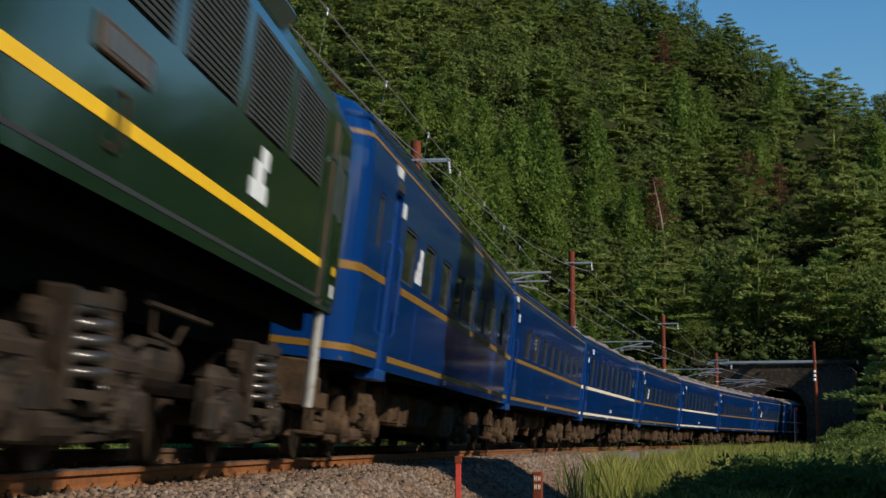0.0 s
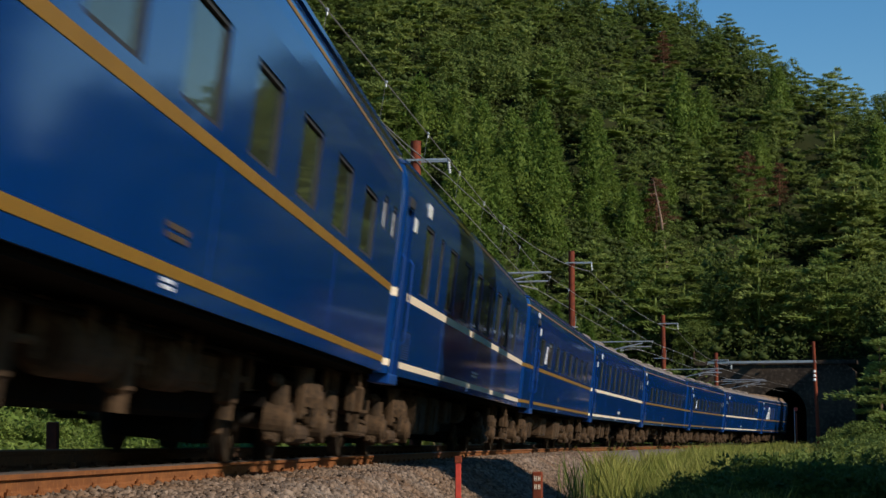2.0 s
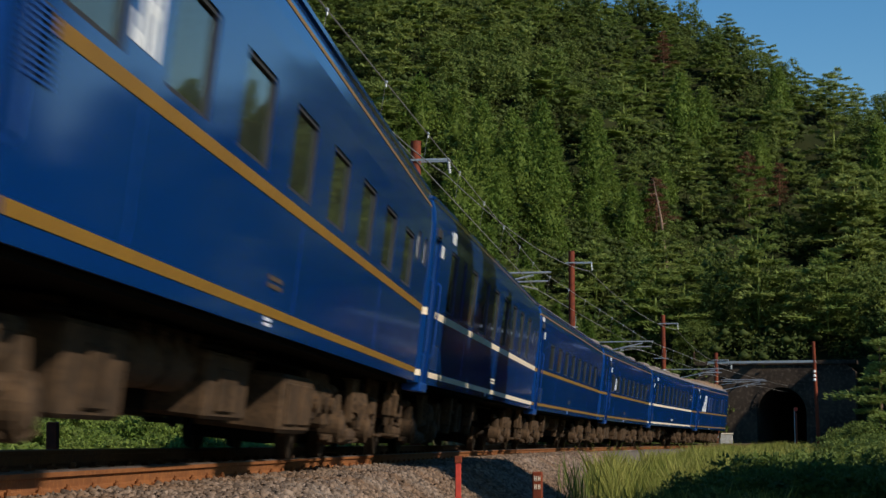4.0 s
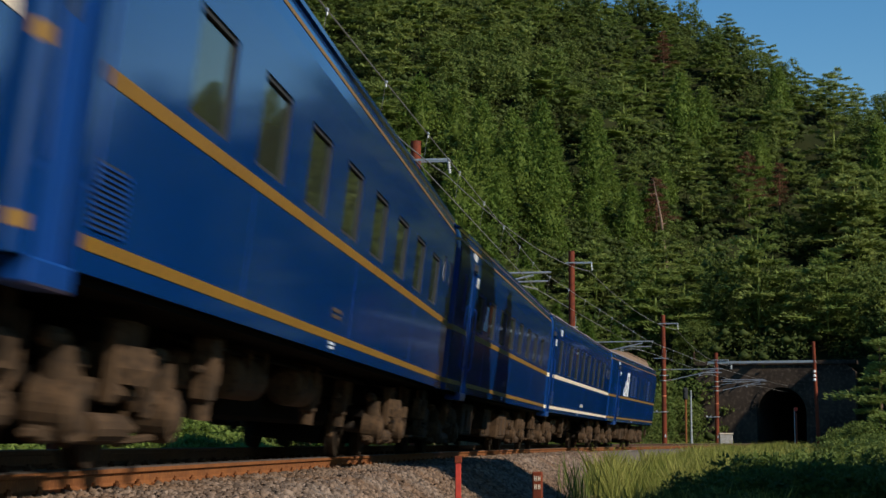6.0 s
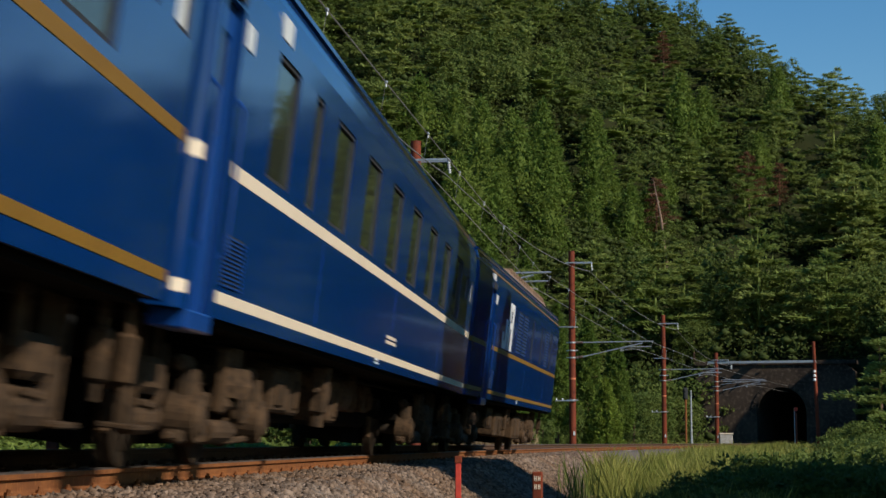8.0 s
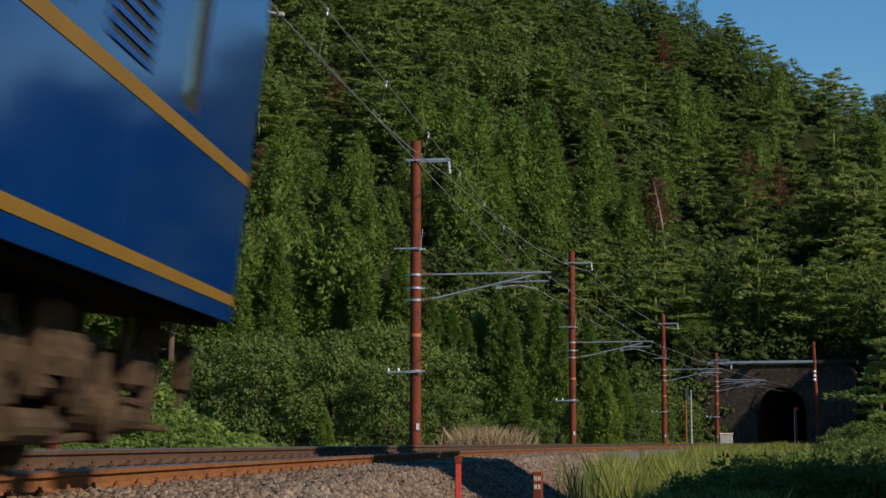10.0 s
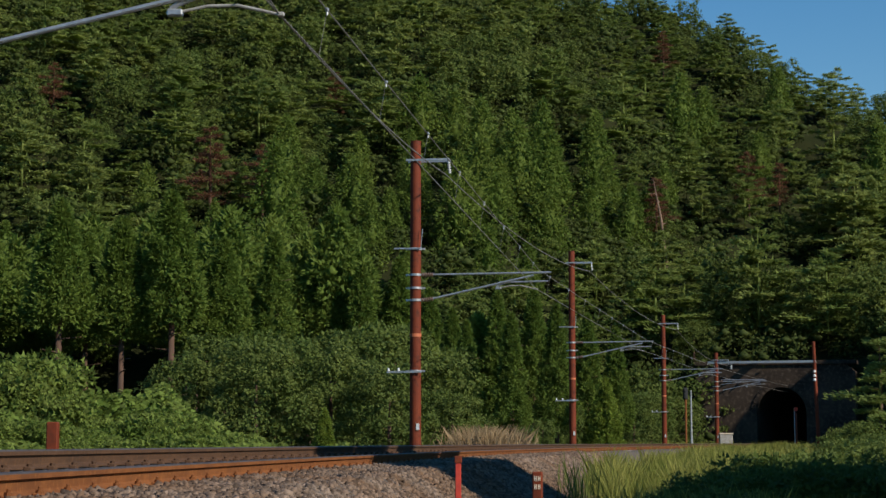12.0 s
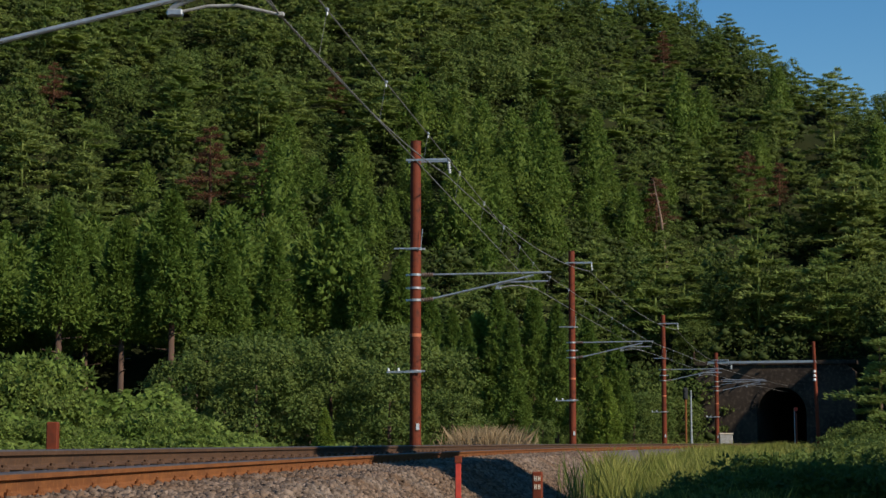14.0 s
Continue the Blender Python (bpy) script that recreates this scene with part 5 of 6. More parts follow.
def inset(y, round_front, round_rear):
    """How far the side is drawn in near the rounded ends."""
    r = 0.0
    for edge, rad in ((y - B0, round_front), (B1 - y, round_rear)):
        if edge < rad:
            r = max(r, rad - math.sqrt(max(0.0, rad * rad - (rad - edge) ** 2)))
    return r


def end_cuts(round_front, round_rear):
    out = []
    for f in (0.0, 0.05, 0.15, 0.3, 0.5, 0.75, 1.0):
        out += [B0 + f * round_front, B1 - f * round_rear]
    return out


def strip(bm, z0, z1, y0, y1, rf, rr, sd, off=0.005, wrap=False, thick=0.012):
    """A band along the side, that follows its curve and its rounded ends."""
    cuts = sorted({round(y, 4) for y in [y0, y1, *end_cuts(rf, rr)] if y0 - 1e-6 <= y <= y1 + 1e-6})
    rows = [[(sd * (side_at(z) - inset(y, rf, rr) + off), y, z) for z in (z0, z1)] for y in cuts]
    if wrap:
        lead = [[(sd * xx, B0 - off, z) for z in (z0, z1)] for xx in (0.45, side_at(z0) - rf)]
        rows = lead + rows
    vs = [[bm.verts.new(p) for p in row] for row in rows]
    for a, b in zip(vs[:-1], vs[1:]):
        bm.faces.new((a[0], b[0], b[1], a[1]) if sd > 0 else (a[1], b[1], b[0], a[0]))


def coach_shell(car, holes, rf, rr, mat):
    """Side and end sheets with openings through them; holes are (y0, y1, z0, z1), the same on both sides."""
    zs = [p[1] for p in SIDE]
    cuts = sorted({round(v, 4) for h in holes for v in h[:2]} | {round(v, 4) for v in end_cuts(rf, rr)} | {-9.0, -6.0, -3.0, 0.0, 3.0, 6.0, 9.0})
    bm = bmesh.new()
    for sd in (-1, 1):
        grid = [[bm.verts.new((sd * (w - inset(y, rf, rr)), y, z)) for w, z in SIDE] for y in cuts]
        for i in range(len(cuts) - 1):
            ym = (cuts[i] + cuts[i + 1]) / 2
            for j in range(len(zs) - 1):
                zm = (zs[j] + zs[j + 1]) / 2
                if any(h[0] < ym < h[1] and h[2] < zm < h[3] for h in holes):
                    continue
                q = (grid[i][j], grid[i + 1][j], grid[i + 1][j + 1], grid[i][j + 1])
                bm.faces.new(q if sd > 0 else q[::-1])
        # reveals of the openings
        for h in holes:
            d = 0.05
            w0, w1 = side_at(h[2]), side_at(h[3])
            c = [(w0, h[0], h[2]), (w0, h[1], h[2]), (w1, h[1], h[3]), (w1, h[0], h[3])]
            out = [bm.verts.new((sd * a, b, z)) for a, b, z in c]
            inn = [bm.verts.new((sd * (a - d), b, z)) for a, b, z in c]
            for k in range(4):
                m = (k + 1) % 4
                f = (out[k], out[m], inn[m], inn[k])
                bm.faces.new(f if sd < 0 else f[::-1])
    for y, r in ((B0, rf), (B1, rr)):
        ring = [(w - r, z) for w, z in SIDE] + [(p[0] - r if p[0] > r else 0, p[1]) for p in ROOF[4:]]
        pts = [bm.verts.new((w, y, z)) for w, z in ring] + [bm.verts.new((-w, y, z)) for w, z in ring[::-1][1:]]
        bm.faces.new(pts if y < 0 else pts[::-1])
    bmesh.ops.remove_doubles(bm, verts=bm.verts, dist=0.0008)
    return part("body", bm, mat, car)


def roof_shell(car, rf, rr, blue_to=3.825):
    cuts = sorted({round(v, 4) for v in end_cuts(rf, rr)} | {-6.0, 0.0, 6.0})
    bm = bmesh.new()
    prof = ROOF + [(-w, z) for w, z in ROOF[::-1][1:]]
    rows = [[bm.verts.new((math.copysign(max(abs(w) - inset(y, rf, rr), 0), w) if w else 0.0, y, z)) for w, z in prof] for y in cuts]
    for a, b in zip(rows[:-1], rows[1:]):
        for k in range(len(prof) - 1):
            bm.faces.new((a[k], b[k], b[k + 1], a[k + 1]))
    bm.faces.ensure_lookup_table()
    for fc in bm.faces:
        if max(abs(v.co.x) for v in fc.verts) > 0.5 and min(v.co.z for v in fc.verts) < blue_to:
            fc.material_index = 1
    return part("roof", bm, [M_ROOF, M_BLUE], car, "grime-brown painted roof")


def window_unit(car, y0, y1, z0, z1, sd, frosted=False):
    """A rubber-gasketed frame with its pane."""
    w = side_at((z0 + z1) / 2)

    def frame_mesh(bm):
        t = 0.035
        for a, b, c, d in ((y0, y1, z0, z0 + t), (y0, y1, z1 - t, z1), (y0, y0 + t, z0 + t, z1 - t), (y1 - t, y1, z0 + t, z1 - t)):
            box(bm, -0.05, -0.012, a - y0, b - y0, c, d)
    key = (round(y1 - y0, 3), z0, z1)
    ob = shared("window", (key, "wf"), frame_mesh, M_RUBBER, car, (sd * w if sd > 0 else -w + 0.06, y0, 0))

    def pane_mesh(bm):
        box(bm, -0.040, -0.034, 0.03, y1 - y0 - 0.03, z0 + 0.03, z1 - 0.03)
    shared("pane", (key, "pane", frosted), pane_mesh, M_FROST if frosted else M_GLASS, ob, (0, 0, 0), "frosted white pane" if frosted else "").visible_shadow = False


def bar_block(bm, sd, y0, z0, width, height, rows, seed):
    """Unreadable writing as plain bars on a plate."""
    r = random.Random(seed)
    for k in range(rows):
        z = z0 + height * (k + 0.2) / rows
        y = y0
        while y < y0 + width - 0.03:
            ln = r.uniform(0.03, 0.09)
            x = sd * (side_at(z) + 0.004)
            box(bm, min(x, x + sd * 0.004), max(x, x + sd * 0.004), y, min(y + ln, y0 + width), z, z + height * 0.6 / rows)
            y += ln + 0.02


def mark_shape(bm, y0, z0, wide, high, proud=0.005):
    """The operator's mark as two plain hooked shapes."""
    def slab(a, b, c, d):
        w = side_at(z0 + (c + d) / 2 * high) + proud
        box(bm, w - 0.004, w, y0 + a * wide, y0 + b * wide, z0 + c * high, z0 + d * high)
    slab(0.0, 0.42, 0.0, 0.16), slab(0.26, 0.42, 0.16, 0.62), slab(0.0, 0.12, 0.16, 0.34)
    slab(0.52, 0.68, 0.0, 1.0), slab(0.68, 1.0, 0.84, 1.0), slab(0.84, 1.0, 0.50, 0.84), slab(0.68, 0.98, 0.46, 0.60), slab(0.80, 1.0, 0.0, 0.46)


M_FROST = material("frosted_pane", (0.72, 0.72, 0.68), 0.35, second=(0.66, 0.67, 0.64), scale=6)


def underfloor(car, seed, clear=4.6):
    """Tanks, boxes and pipes under the floor, between the bogies, with a near-black filler for the shade."""
    r = random.Random(seed)
    # Underframe and sill carry the underside's shade in their colour.
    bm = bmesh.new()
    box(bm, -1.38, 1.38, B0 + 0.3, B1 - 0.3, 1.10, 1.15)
    part("underframe", bm, M_DARK, car, "steel underframe in a near-black that holds the shade beneath the coach")
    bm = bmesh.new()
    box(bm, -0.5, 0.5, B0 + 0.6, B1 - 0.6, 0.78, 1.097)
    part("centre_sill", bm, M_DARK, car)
    # Added filler, not a tank: a dark block where the underside lies in shade.
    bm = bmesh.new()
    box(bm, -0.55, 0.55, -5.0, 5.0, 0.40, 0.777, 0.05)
    part("underfloor_filler", bm, M_DARK, car, "near-black filler block standing in for the shade under the floor")
    for sd in (-1, 1):
        y = -4.9
        while y < (0.6 if clear == 0 else 4.6):
            ln, kind = r.uniform(0.45, 1.25) * (1.5 if clear == 0 else 1.0), r.random()
            out = clear == 0 or y + ln / 2 < -clear
            top, low = r.uniform(0.92, 1.03), r.uniform(0.36, 0.58) if out else r.uniform(0.6, 0.75)
            bm = bmesh.new()
            if kind < 0.2:
                rod(bm, (sd * 0.78, y, 0.80), (sd * 0.78, y + ln, 0.80), 0.2, sides=18)
                rod(bm, (sd * 0.78, y - 0.04, 0.80), (sd * 0.78, y, 0.80), 0.14, 0.2, sides=18)
                rod(bm, (sd * 0.78, y + ln, 0.80), (sd * 0.78, y + ln + 0.04, 0.80), 0.2, 0.14, sides=18)
                for q in (0.2, 0.8):
                    box(bm, sd * 0.78 - 0.22, sd * 0.78 + 0.22, y + ln * q - 0.03, y + ln * q + 0.03, 0.80, 1.06, 0.01)
                part("air_tank", bm, M_GEAR, car)
            elif kind < 0.75:
                far = r.uniform(0.95, 1.15) if out else r.uniform(0.55, 0.78)
                x0, x1 = sorted((sd * r.uniform(0.2, 0.4), sd * far))
                box(bm, x0, x1, y, y + ln, low, top, 0.03)
                for _ in range(2):
                    f = r.uniform(0.1, 0.6)
                    box(bm, min(sd * (far - 0.1), sd * (far + 0.03)), max(sd * (far - 0.1), sd * (far + 0.03)), y + ln * f, y + ln * (f + 0.25), low + 0.06, top - 0.12, 0.015)
                box(bm, x0 + 0.1, x1 - 0.1, y + 0.1, y + 0.16, top, 1.07)
                box(bm, x0 + 0.1, x1 - 0.1, y + ln - 0.16, y + ln - 0.1, top, 1.07)
                part("equipment_box", bm, M_GEAR, car)
            else:
                x = sd * (1.1 if out else 0.8)
                box(bm, x - 0.09, x + 0.09, y, y + 0.22, 0.55, 1.06, 0.03)
                rod(bm, (x, y + 0.11, 0.42), (x, y + 0.11, 0.58), 0.08, sides=12)
                rod(bm, (x, y - 0.2, 0.8), (x, y + ln, 0.8), 0.03, sides=8)
                rod(bm, (x, y + ln - 0.1, 0.7), (x, y + ln - 0.1, 1.06), 0.05, sides=8)
                part("brake_valve", bm, M_GEAR, car)
            y += ln + r.uniform(0.08, 0.55)
        if clear == 0:
            bm = bmesh.new()
            box(bm, min(sd * 0.3, sd * 1.14), max(sd * 0.3, sd * 1.14), 1.85, 3.55, 0.34, 0.90, 0.04)
            box(bm, min(sd * 1.1, sd * 1.17), max(sd * 1.1, sd * 1.17), 1.98, 2.62, 0.42, 0.82, 0.015)
            box(bm, min(sd * 1.1, sd * 1.17), max(sd * 1.1, sd * 1.17), 2.76, 3.40, 0.42, 0.82, 0.015)
            for yy in (2.0, 3.4):
                box(bm, min(sd * 0.7, sd * 0.8), max(sd * 0.7, sd * 0.8), yy - 0.04, yy + 0.04, 0.88, 1.07)
            part("battery_box", bm, M_GEAR, car, "large brown dusted underfloor box")
            for yy, ln, low in ((3.78, 0.55, 0.46), (4.48, 0.42, 0.52), (5.02, 0.30, 0.40)):
                bm = bmesh.new()
                box(bm, min(sd * 0.5, sd * 1.08), max(sd * 0.5, sd * 1.08), yy, yy + ln, low, 0.86, 0.05)
                rod(bm, (sd * 0.95, yy + ln / 2, 0.84), (sd * 0.95, yy + ln / 2, 1.0), 0.11, 0.08, 12)
                rod(bm, (sd * 1.07, yy + ln / 2, 0.66), (sd * 1.13, yy + ln / 2, 0.66), 0.09, sides=12)
                box(bm, min(sd * 0.6, sd * 0.7), max(sd * 0.6, sd * 0.7), yy + 0.1, yy + 0.18, 0.84, 1.07)
                part("brake_valve", bm, M_GEAR, car)
        # The pipe is coloured near-black too, as shade under the floor.
        bm = bmesh.new()
        tube(bm, [(sd * 0.95, -5.2, 1.0), (sd * 0.95, 5.2, 1.0)], 0.022, 6)
        part("air_pipe", bm, M_DARK, car)
        for e in (-1, 1):
            bm = bmesh.new()
            x = sd * 1.0
            yy = B0 + 0.67 if e < 0 else B1 - 0.67
            box(bm, x - 0.04, x + 0.04, yy - 0.12, yy - 0.06, 0.35, 1.08, 0.01)
            box(bm, x - 0.04, x + 0.04, yy + 0.06, yy + 0.12, 0.35, 1.08, 0.01)
            box(bm, x - 0.12, x + 0.14, yy - 0.2, yy + 0.2, 0.33, 0.37, 0.01)
            part("end_step", bm, M_GEAR, car)
            bm = bmesh.new()
            yb = B0 + 1.12 if e < 0 else B1 - 1.12
            box(bm, min(sd * 0.72, sd * 1.08), max(sd * 0.72, sd * 1.08), yb - 0.28, yb + 0.22, 0.58, 0.84, 0.05)
            box(bm, min(sd * 0.95, sd * 1.03), max(sd * 0.95, sd * 1.03), yb - 0.36, yb - 0.24, 0.72, 1.12, 0.03)
            box(bm, min(sd * 0.95, sd * 1.03), max(sd * 0.95, sd * 1.03), yb + 0.12, yb + 0.20, 0.80, 1.10, 0.02)
            part("brake_bracket", bm, M_GEAR, car)
            bm = bmesh.new()
            rod(bm, (sd * 0.95, yb - 0.25, 0.42), (sd * 0.95, yb + 0.25, 0.42), 0.13, sides=14)
            rod(bm, (sd * 0.95, yb - 0.33, 0.42), (sd * 0.95, yb - 0.25, 0.42), 0.07, 0.13, 14)
            part("brake_cylinder", bm, M_GEAR, car)
            bm = bmesh.new()
            tube(bm, [(sd * 1.05, yb - 0.3, 0.52), (sd * 1.08, yb, 0.50), (sd * 1.02, yb + 0.4, 0.62), (sd * 0.98, yb + 0.5, 0.95)], 0.025, 6)
            part("brake_pipe", bm, M_GEAR, car)
    for e in (-1, 1):
        bm = bmesh.new()
        y = B0 if e < 0 else B1
        box(bm, -0.11, 0.11, min(y - e * 0.4, y + e * 0.23), max(y - e * 0.4, y + e * 0.23), 0.76, 1.0, 0.03)
        box(bm, -0.17, 0.17, y + e * 0.06 - 0.05, y + e * 0.06 + 0.05, 0.72, 1.03, 0.03)
        part("coupler", bm, M_GEAR, car)
        bm = bmesh.new()
        for k in range(4):
            ya = y + e * (0.004 + 0.055 * k)
            box(bm, -0.52, 0.52, min(ya, ya + e * 0.04), max(ya, ya + e * 0.04), 1.12, 3.35, 0.02)
        part("gangway_bellows", bm, M_RUBBER, car)
        for sd in (-1, 1):
            bm = bmesh.new()
            tube(bm, [(sd * 0.75, y, 1.02), (sd * 0.75, y + e * 0.12, 0.75), (sd * 0.72, y + e * 0.2, 0.55), (sd * 0.6, y + e * 0.23, 0.5)], 0.028, 8)
            part("brake_hose", bm, M_RUBBER, car)
            bm = bmesh.new()
            rod(bm, (sd * 1.12, y - e * 0.12, 0.5), (sd * 1.12, y - e * 0.12, 1.15), 0.03, sides=8)
            box(bm, sd * 1.12 - 0.06, sd * 1.12 + 0.06, y - e * 0.12 - 0.05, y - e * 0.12 + 0.05, 0.62, 0.95, 0.02)
            part("jumper_bracket", bm, M_GEAR, car)


def door_unit(car, y0, y1, sd, mat):
    """A narrow boarding door with its drop window, step and handrails."""
    w = 1.45
    bm = bmesh.new()
    x0, x1 = sorted((sd * (w - 0.10), sd * (w - 0.055)))
    ym = (y0 + y1) / 2
    for a, b, c, d in ((y0, ym - 0.16, 1.15, 3.25), (ym + 0.16, y1, 1.15, 3.25), (ym - 0.16, ym + 0.16, 1.15, 2.35), (ym - 0.16, ym + 0.16, 3.05, 3.25)):
        box(bm, x0, x1, a, b, c, d)
    box(bm, x0, x1 if sd < 0 else x1 + 0.006, ym - 0.02, ym + 0.02, 1.2, 2.3)
    door = part("door", bm, mat, car, "blue painted boarding door")
    bm = bmesh.new()
    box(bm, x0 + 0.015, x0 + 0.022, ym - 0.16, ym + 0.16, 2.35, 3.05)
    part("pane", bm, M_GLASS, door).visible_shadow = False
    bm = bmesh.new()
    box(bm, min(sd * 1.2, sd * 1.465), max(sd * 1.2, sd * 1.465), y0 - 0.05, y1 + 0.05, 1.02, 1.155, 0.015)
    part("door_step", bm, M_BLUE_DOOR, car, "blue steel step well")
    for y in (y0 - 0.10, y1 + 0.10):
        bm = bmesh.new()
        x = sd * 1.49
        tube(bm, [(sd * 1.44, y, 1.55), (x, y, 1.6), (x, y, 2.6), (sd * 1.44, y, 2.65)], 0.014, 6)
        part("handrail", bm, M_BLUE_DOOR, car)


def vent_grille(car, y0, y1, z0, z1, sd):
    bm = bmesh.new()
    n = 12
    for k in range(n):
        z = z0 + (z1 - z0) * k / n
        w = side_at(z)
        box(bm, min(sd * w, sd * (w + 0.012)), max(sd * w, sd * (w + 0.012)), y0, y1, z, z + (z1 - z0) / n * 0.45)
    g = part("vent_grille", bm, M_BLUE_DOOR, car, "blue louvred vent")
    bm = bmesh.new()
    x = sd * (side_at(z0) + 0.002)
    box(bm, min(x, x - sd * 0.003), max(x, x - sd * 0.003), y0, y1, z0, z1)
    part("backing", bm, M_RUBBER, g)


def plate(car, name, y0, y1, z0, z1, mat, label="", sd=1, proud=0.012):
    bm = bmesh.new()
    w = side_at((z0 + z1) / 2)
    box(bm, min(sd * (w - 0.01), sd * (w + proud)), max(sd * (w - 0.01), sd * (w + proud)), y0, y1, z0, z1, 0.004)
    return part(name, bm, mat, car, label)


def coach(kind, label, seed):
    """kind: brake (rounded end, door set back), plain, cream (cream bands) or generator."""
    global B1
    B1 = 9.25 if kind == "generator" else 10.42
    car = empty("coach", Matrix.Identity(4), label, "railway coach", "coaches of the train")
    U = lambda u: u - 10.65
    rf, rr = {"brake": (0.34, 0.10), "generator": (0.10, 0.30)}.get(kind, (0.10, 0.10))
    big, doors, slits, frosted = [], [], [], []
    pane_w, pane_top = (1.06, 3.25) if kind == "cream" else (1.14, 2.98)
    if kind == "brake":
        doors = [(-8.30, -7.65)]
        slits = [(-9.35, -9.02, 2.50, 3.10)]
        big = [-7.1 + 2.06 * k for k in range(8)]
        frosted = [(8.80, 9.22), (9.72, 10.14)]
    elif kind == "plain":
        doors = [(-10.2, -9.6)]
        big = [-7.65 + 2.1 * k for k in range(8)]
        frosted = [(8.75, 9.17), (9.72, 10.14)]
    elif kind == "cream":
        doors = [(-10.2, -9.6)]
        slits = [(-8.32, -7.40, 2.29, 3.25), (-6.62, -6.20, 2.29, 3.25)]
        big = [-5.4 + 2.03 * k for k in range(7)]
        frosted = [(8.72, 9.20), (9.72, 10.20)]
    else:
        doors = [(-8.05, -7.35)]
        slits = [(a, a + 0.5, 2.29, 3.25) for a in (0.95, 3.55, 6.55)]
    holes = [(y, y + pane_w, 2.29, pane_top) for y in big] + slits
    holes += [(a, b, 1.15, 3.25) for a, b in doors]
    holes += [(a, b, 2.72, 3.10) for a, b in frosted]
    coach_shell(car, holes, rf, rr, M_BLUE)
    roof_shell(car, rf, rr, 4.0 if kind == "brake" else 3.825)
    for sd in (1, -1):
        for y in big:
            window_unit(car, y, y + pane_w, 2.29, pane_top, sd)
        for a, b, z0, z1 in slits:
            window_unit(car, a, b, z0, z1, sd)
        for a, b in frosted:
            window_unit(car, a, b, 2.72, 3.10, sd, True)
        for a, b in doors:
            door_unit(car, a, b, sd, M_BLUE_DOOR)
        mat, bands = (M_CREAM, [(2.12, 2.225), (1.25, 1.335)]) if kind == "cream" else (M_GOLD, [(2.125, 2.215), (1.265, 1.34), (3.585, 3.625)])
        for z0, z1 in bands:
            gaps = [(a - 0.12, b + (0.58 if kind == "brake" and z0 > 2 else 0.12)) for a, b in doors] if z0 < 3.2 else []
            y = B0 + 0.001
            for a, b in gaps + [(B1 - 0.001, None)]:
                bm = bmesh.new()
                strip(bm, z0, z1, y, a, rf, rr, sd, wrap=(kind == "brake" and y < B0 + 0.1))
                part("band", bm, mat, car, "cream painted band" if kind == "cream" else "dull gold painted band")
                y = b
    d0, d1 = doors[0]
    if kind == "brake":
        vent_grille(car, d1 + 0.10, d1 + 0.55, 1.88, 2.24, 1)
    else:
        vent_grille(car, d1 + 0.20, d1 + 0.85, 1.38, 1.74, 1)
    plate(car, "side_lamp", d1 + 0.10, d1 + 0.30, 3.02, 3.20, M_FROST, "pale lamp lens")
    plate(car, "route_plate", *((-8.30, -7.95, 3.36, 3.54) if kind == "cream" else (d0 + 0.05, d0 + 0.45, 3.44, 3.56)), M_FROST, "pale route plate")
    bm = bmesh.new()
    box(bm, 1.40, 1.47, d0 + 0.1, d1 - 0.1, 3.27, 3.40, 0.01)
    part("door_header", bm, M_RUBBER, car)
    if kind == "brake":
        bm = bmesh.new()
        mark_shape(bm, -5.86, 2.38, 0.56, 0.46)
        part("operator_mark", bm, M_WHITE, car, "white painted mark")
    if kind == "generator":
        bm = bmesh.new()
        mark_shape(bm, -5.5, 2.25, 1.9, 1.0)
        part("operator_mark", bm, M_WHITE, car, "large white painted mark")
        for k, y in enumerate((U(8.0), U(9.3), U(15.4))):
            vent_grille(car, y, y + 0.95, 2.30, 3.20, 1)
        bm = bmesh.new()
        y0, y1 = U(8.3), B1 - 0.9
        prof = [(1.10, 3.95), (1.02, 4.16), (0.55, 4.25), (-0.55, 4.25), (-1.02, 4.16), (-1.10, 3.95)]
        a = [bm.verts.new((w, y0 + (z - 3.95) * 2.2, z)) for w, z in prof]
        b = [bm.verts.new((w, y1 - (z - 3.95) * 2.2, z)) for w, z in prof]
        for k in range(5):
            bm.faces.new((a[k], b[k], b[k + 1], a[k + 1]))
        bm.faces.new(a), bm.faces.new(b[::-1])
        hood = part("roof_hood", bm, M_HOOD, car, "rust-tan radiator hood")
        for k in range(14):
            bm = bmesh.new()
            y = y0 + 0.9 + k * 0.65
            box(bm, 0.62, 1.06, y, y + 0.14, 4.12, 4.22, 0.01, None)
            part("hood_slat", bm, M_HOOD, hood)
    else:
        bm = bmesh.new()
        bar_block(bm, 1, *((-0.50, 1.45, 0.9, 0.12) if kind == "cream" else (-1.30, 1.47, 0.6, 0.12)), 2, seed)
        part("lettering", bm, M_CREAM if kind == "cream" else M_PILLAR, car, "small painted lettering bars")
    bm = bmesh.new()
    bar_block(bm, 1, -1.25, 1.18, 0.28, 0.08, 2, seed + 5)
    part("lettering", bm, M_WHITE, car, "tiny white lettering bars")
    # rain strip and seams
    for sd in (1, -1):
        for y in (U(5.2), U(10.6), U(16.1)):
            bm = bmesh.new()
            box(bm, sd * 1.449 - 0.003, sd * 1.449 + 0.003, y, y + 0.012, 1.35, 2.1)
            part("panel_seam", bm, M_BLUE_DOOR, car)
    # roof ventilators
    if kind != "generator":
        for k in range(4):
            bm = bmesh.new()
            y = -7.5 + k * 5.0
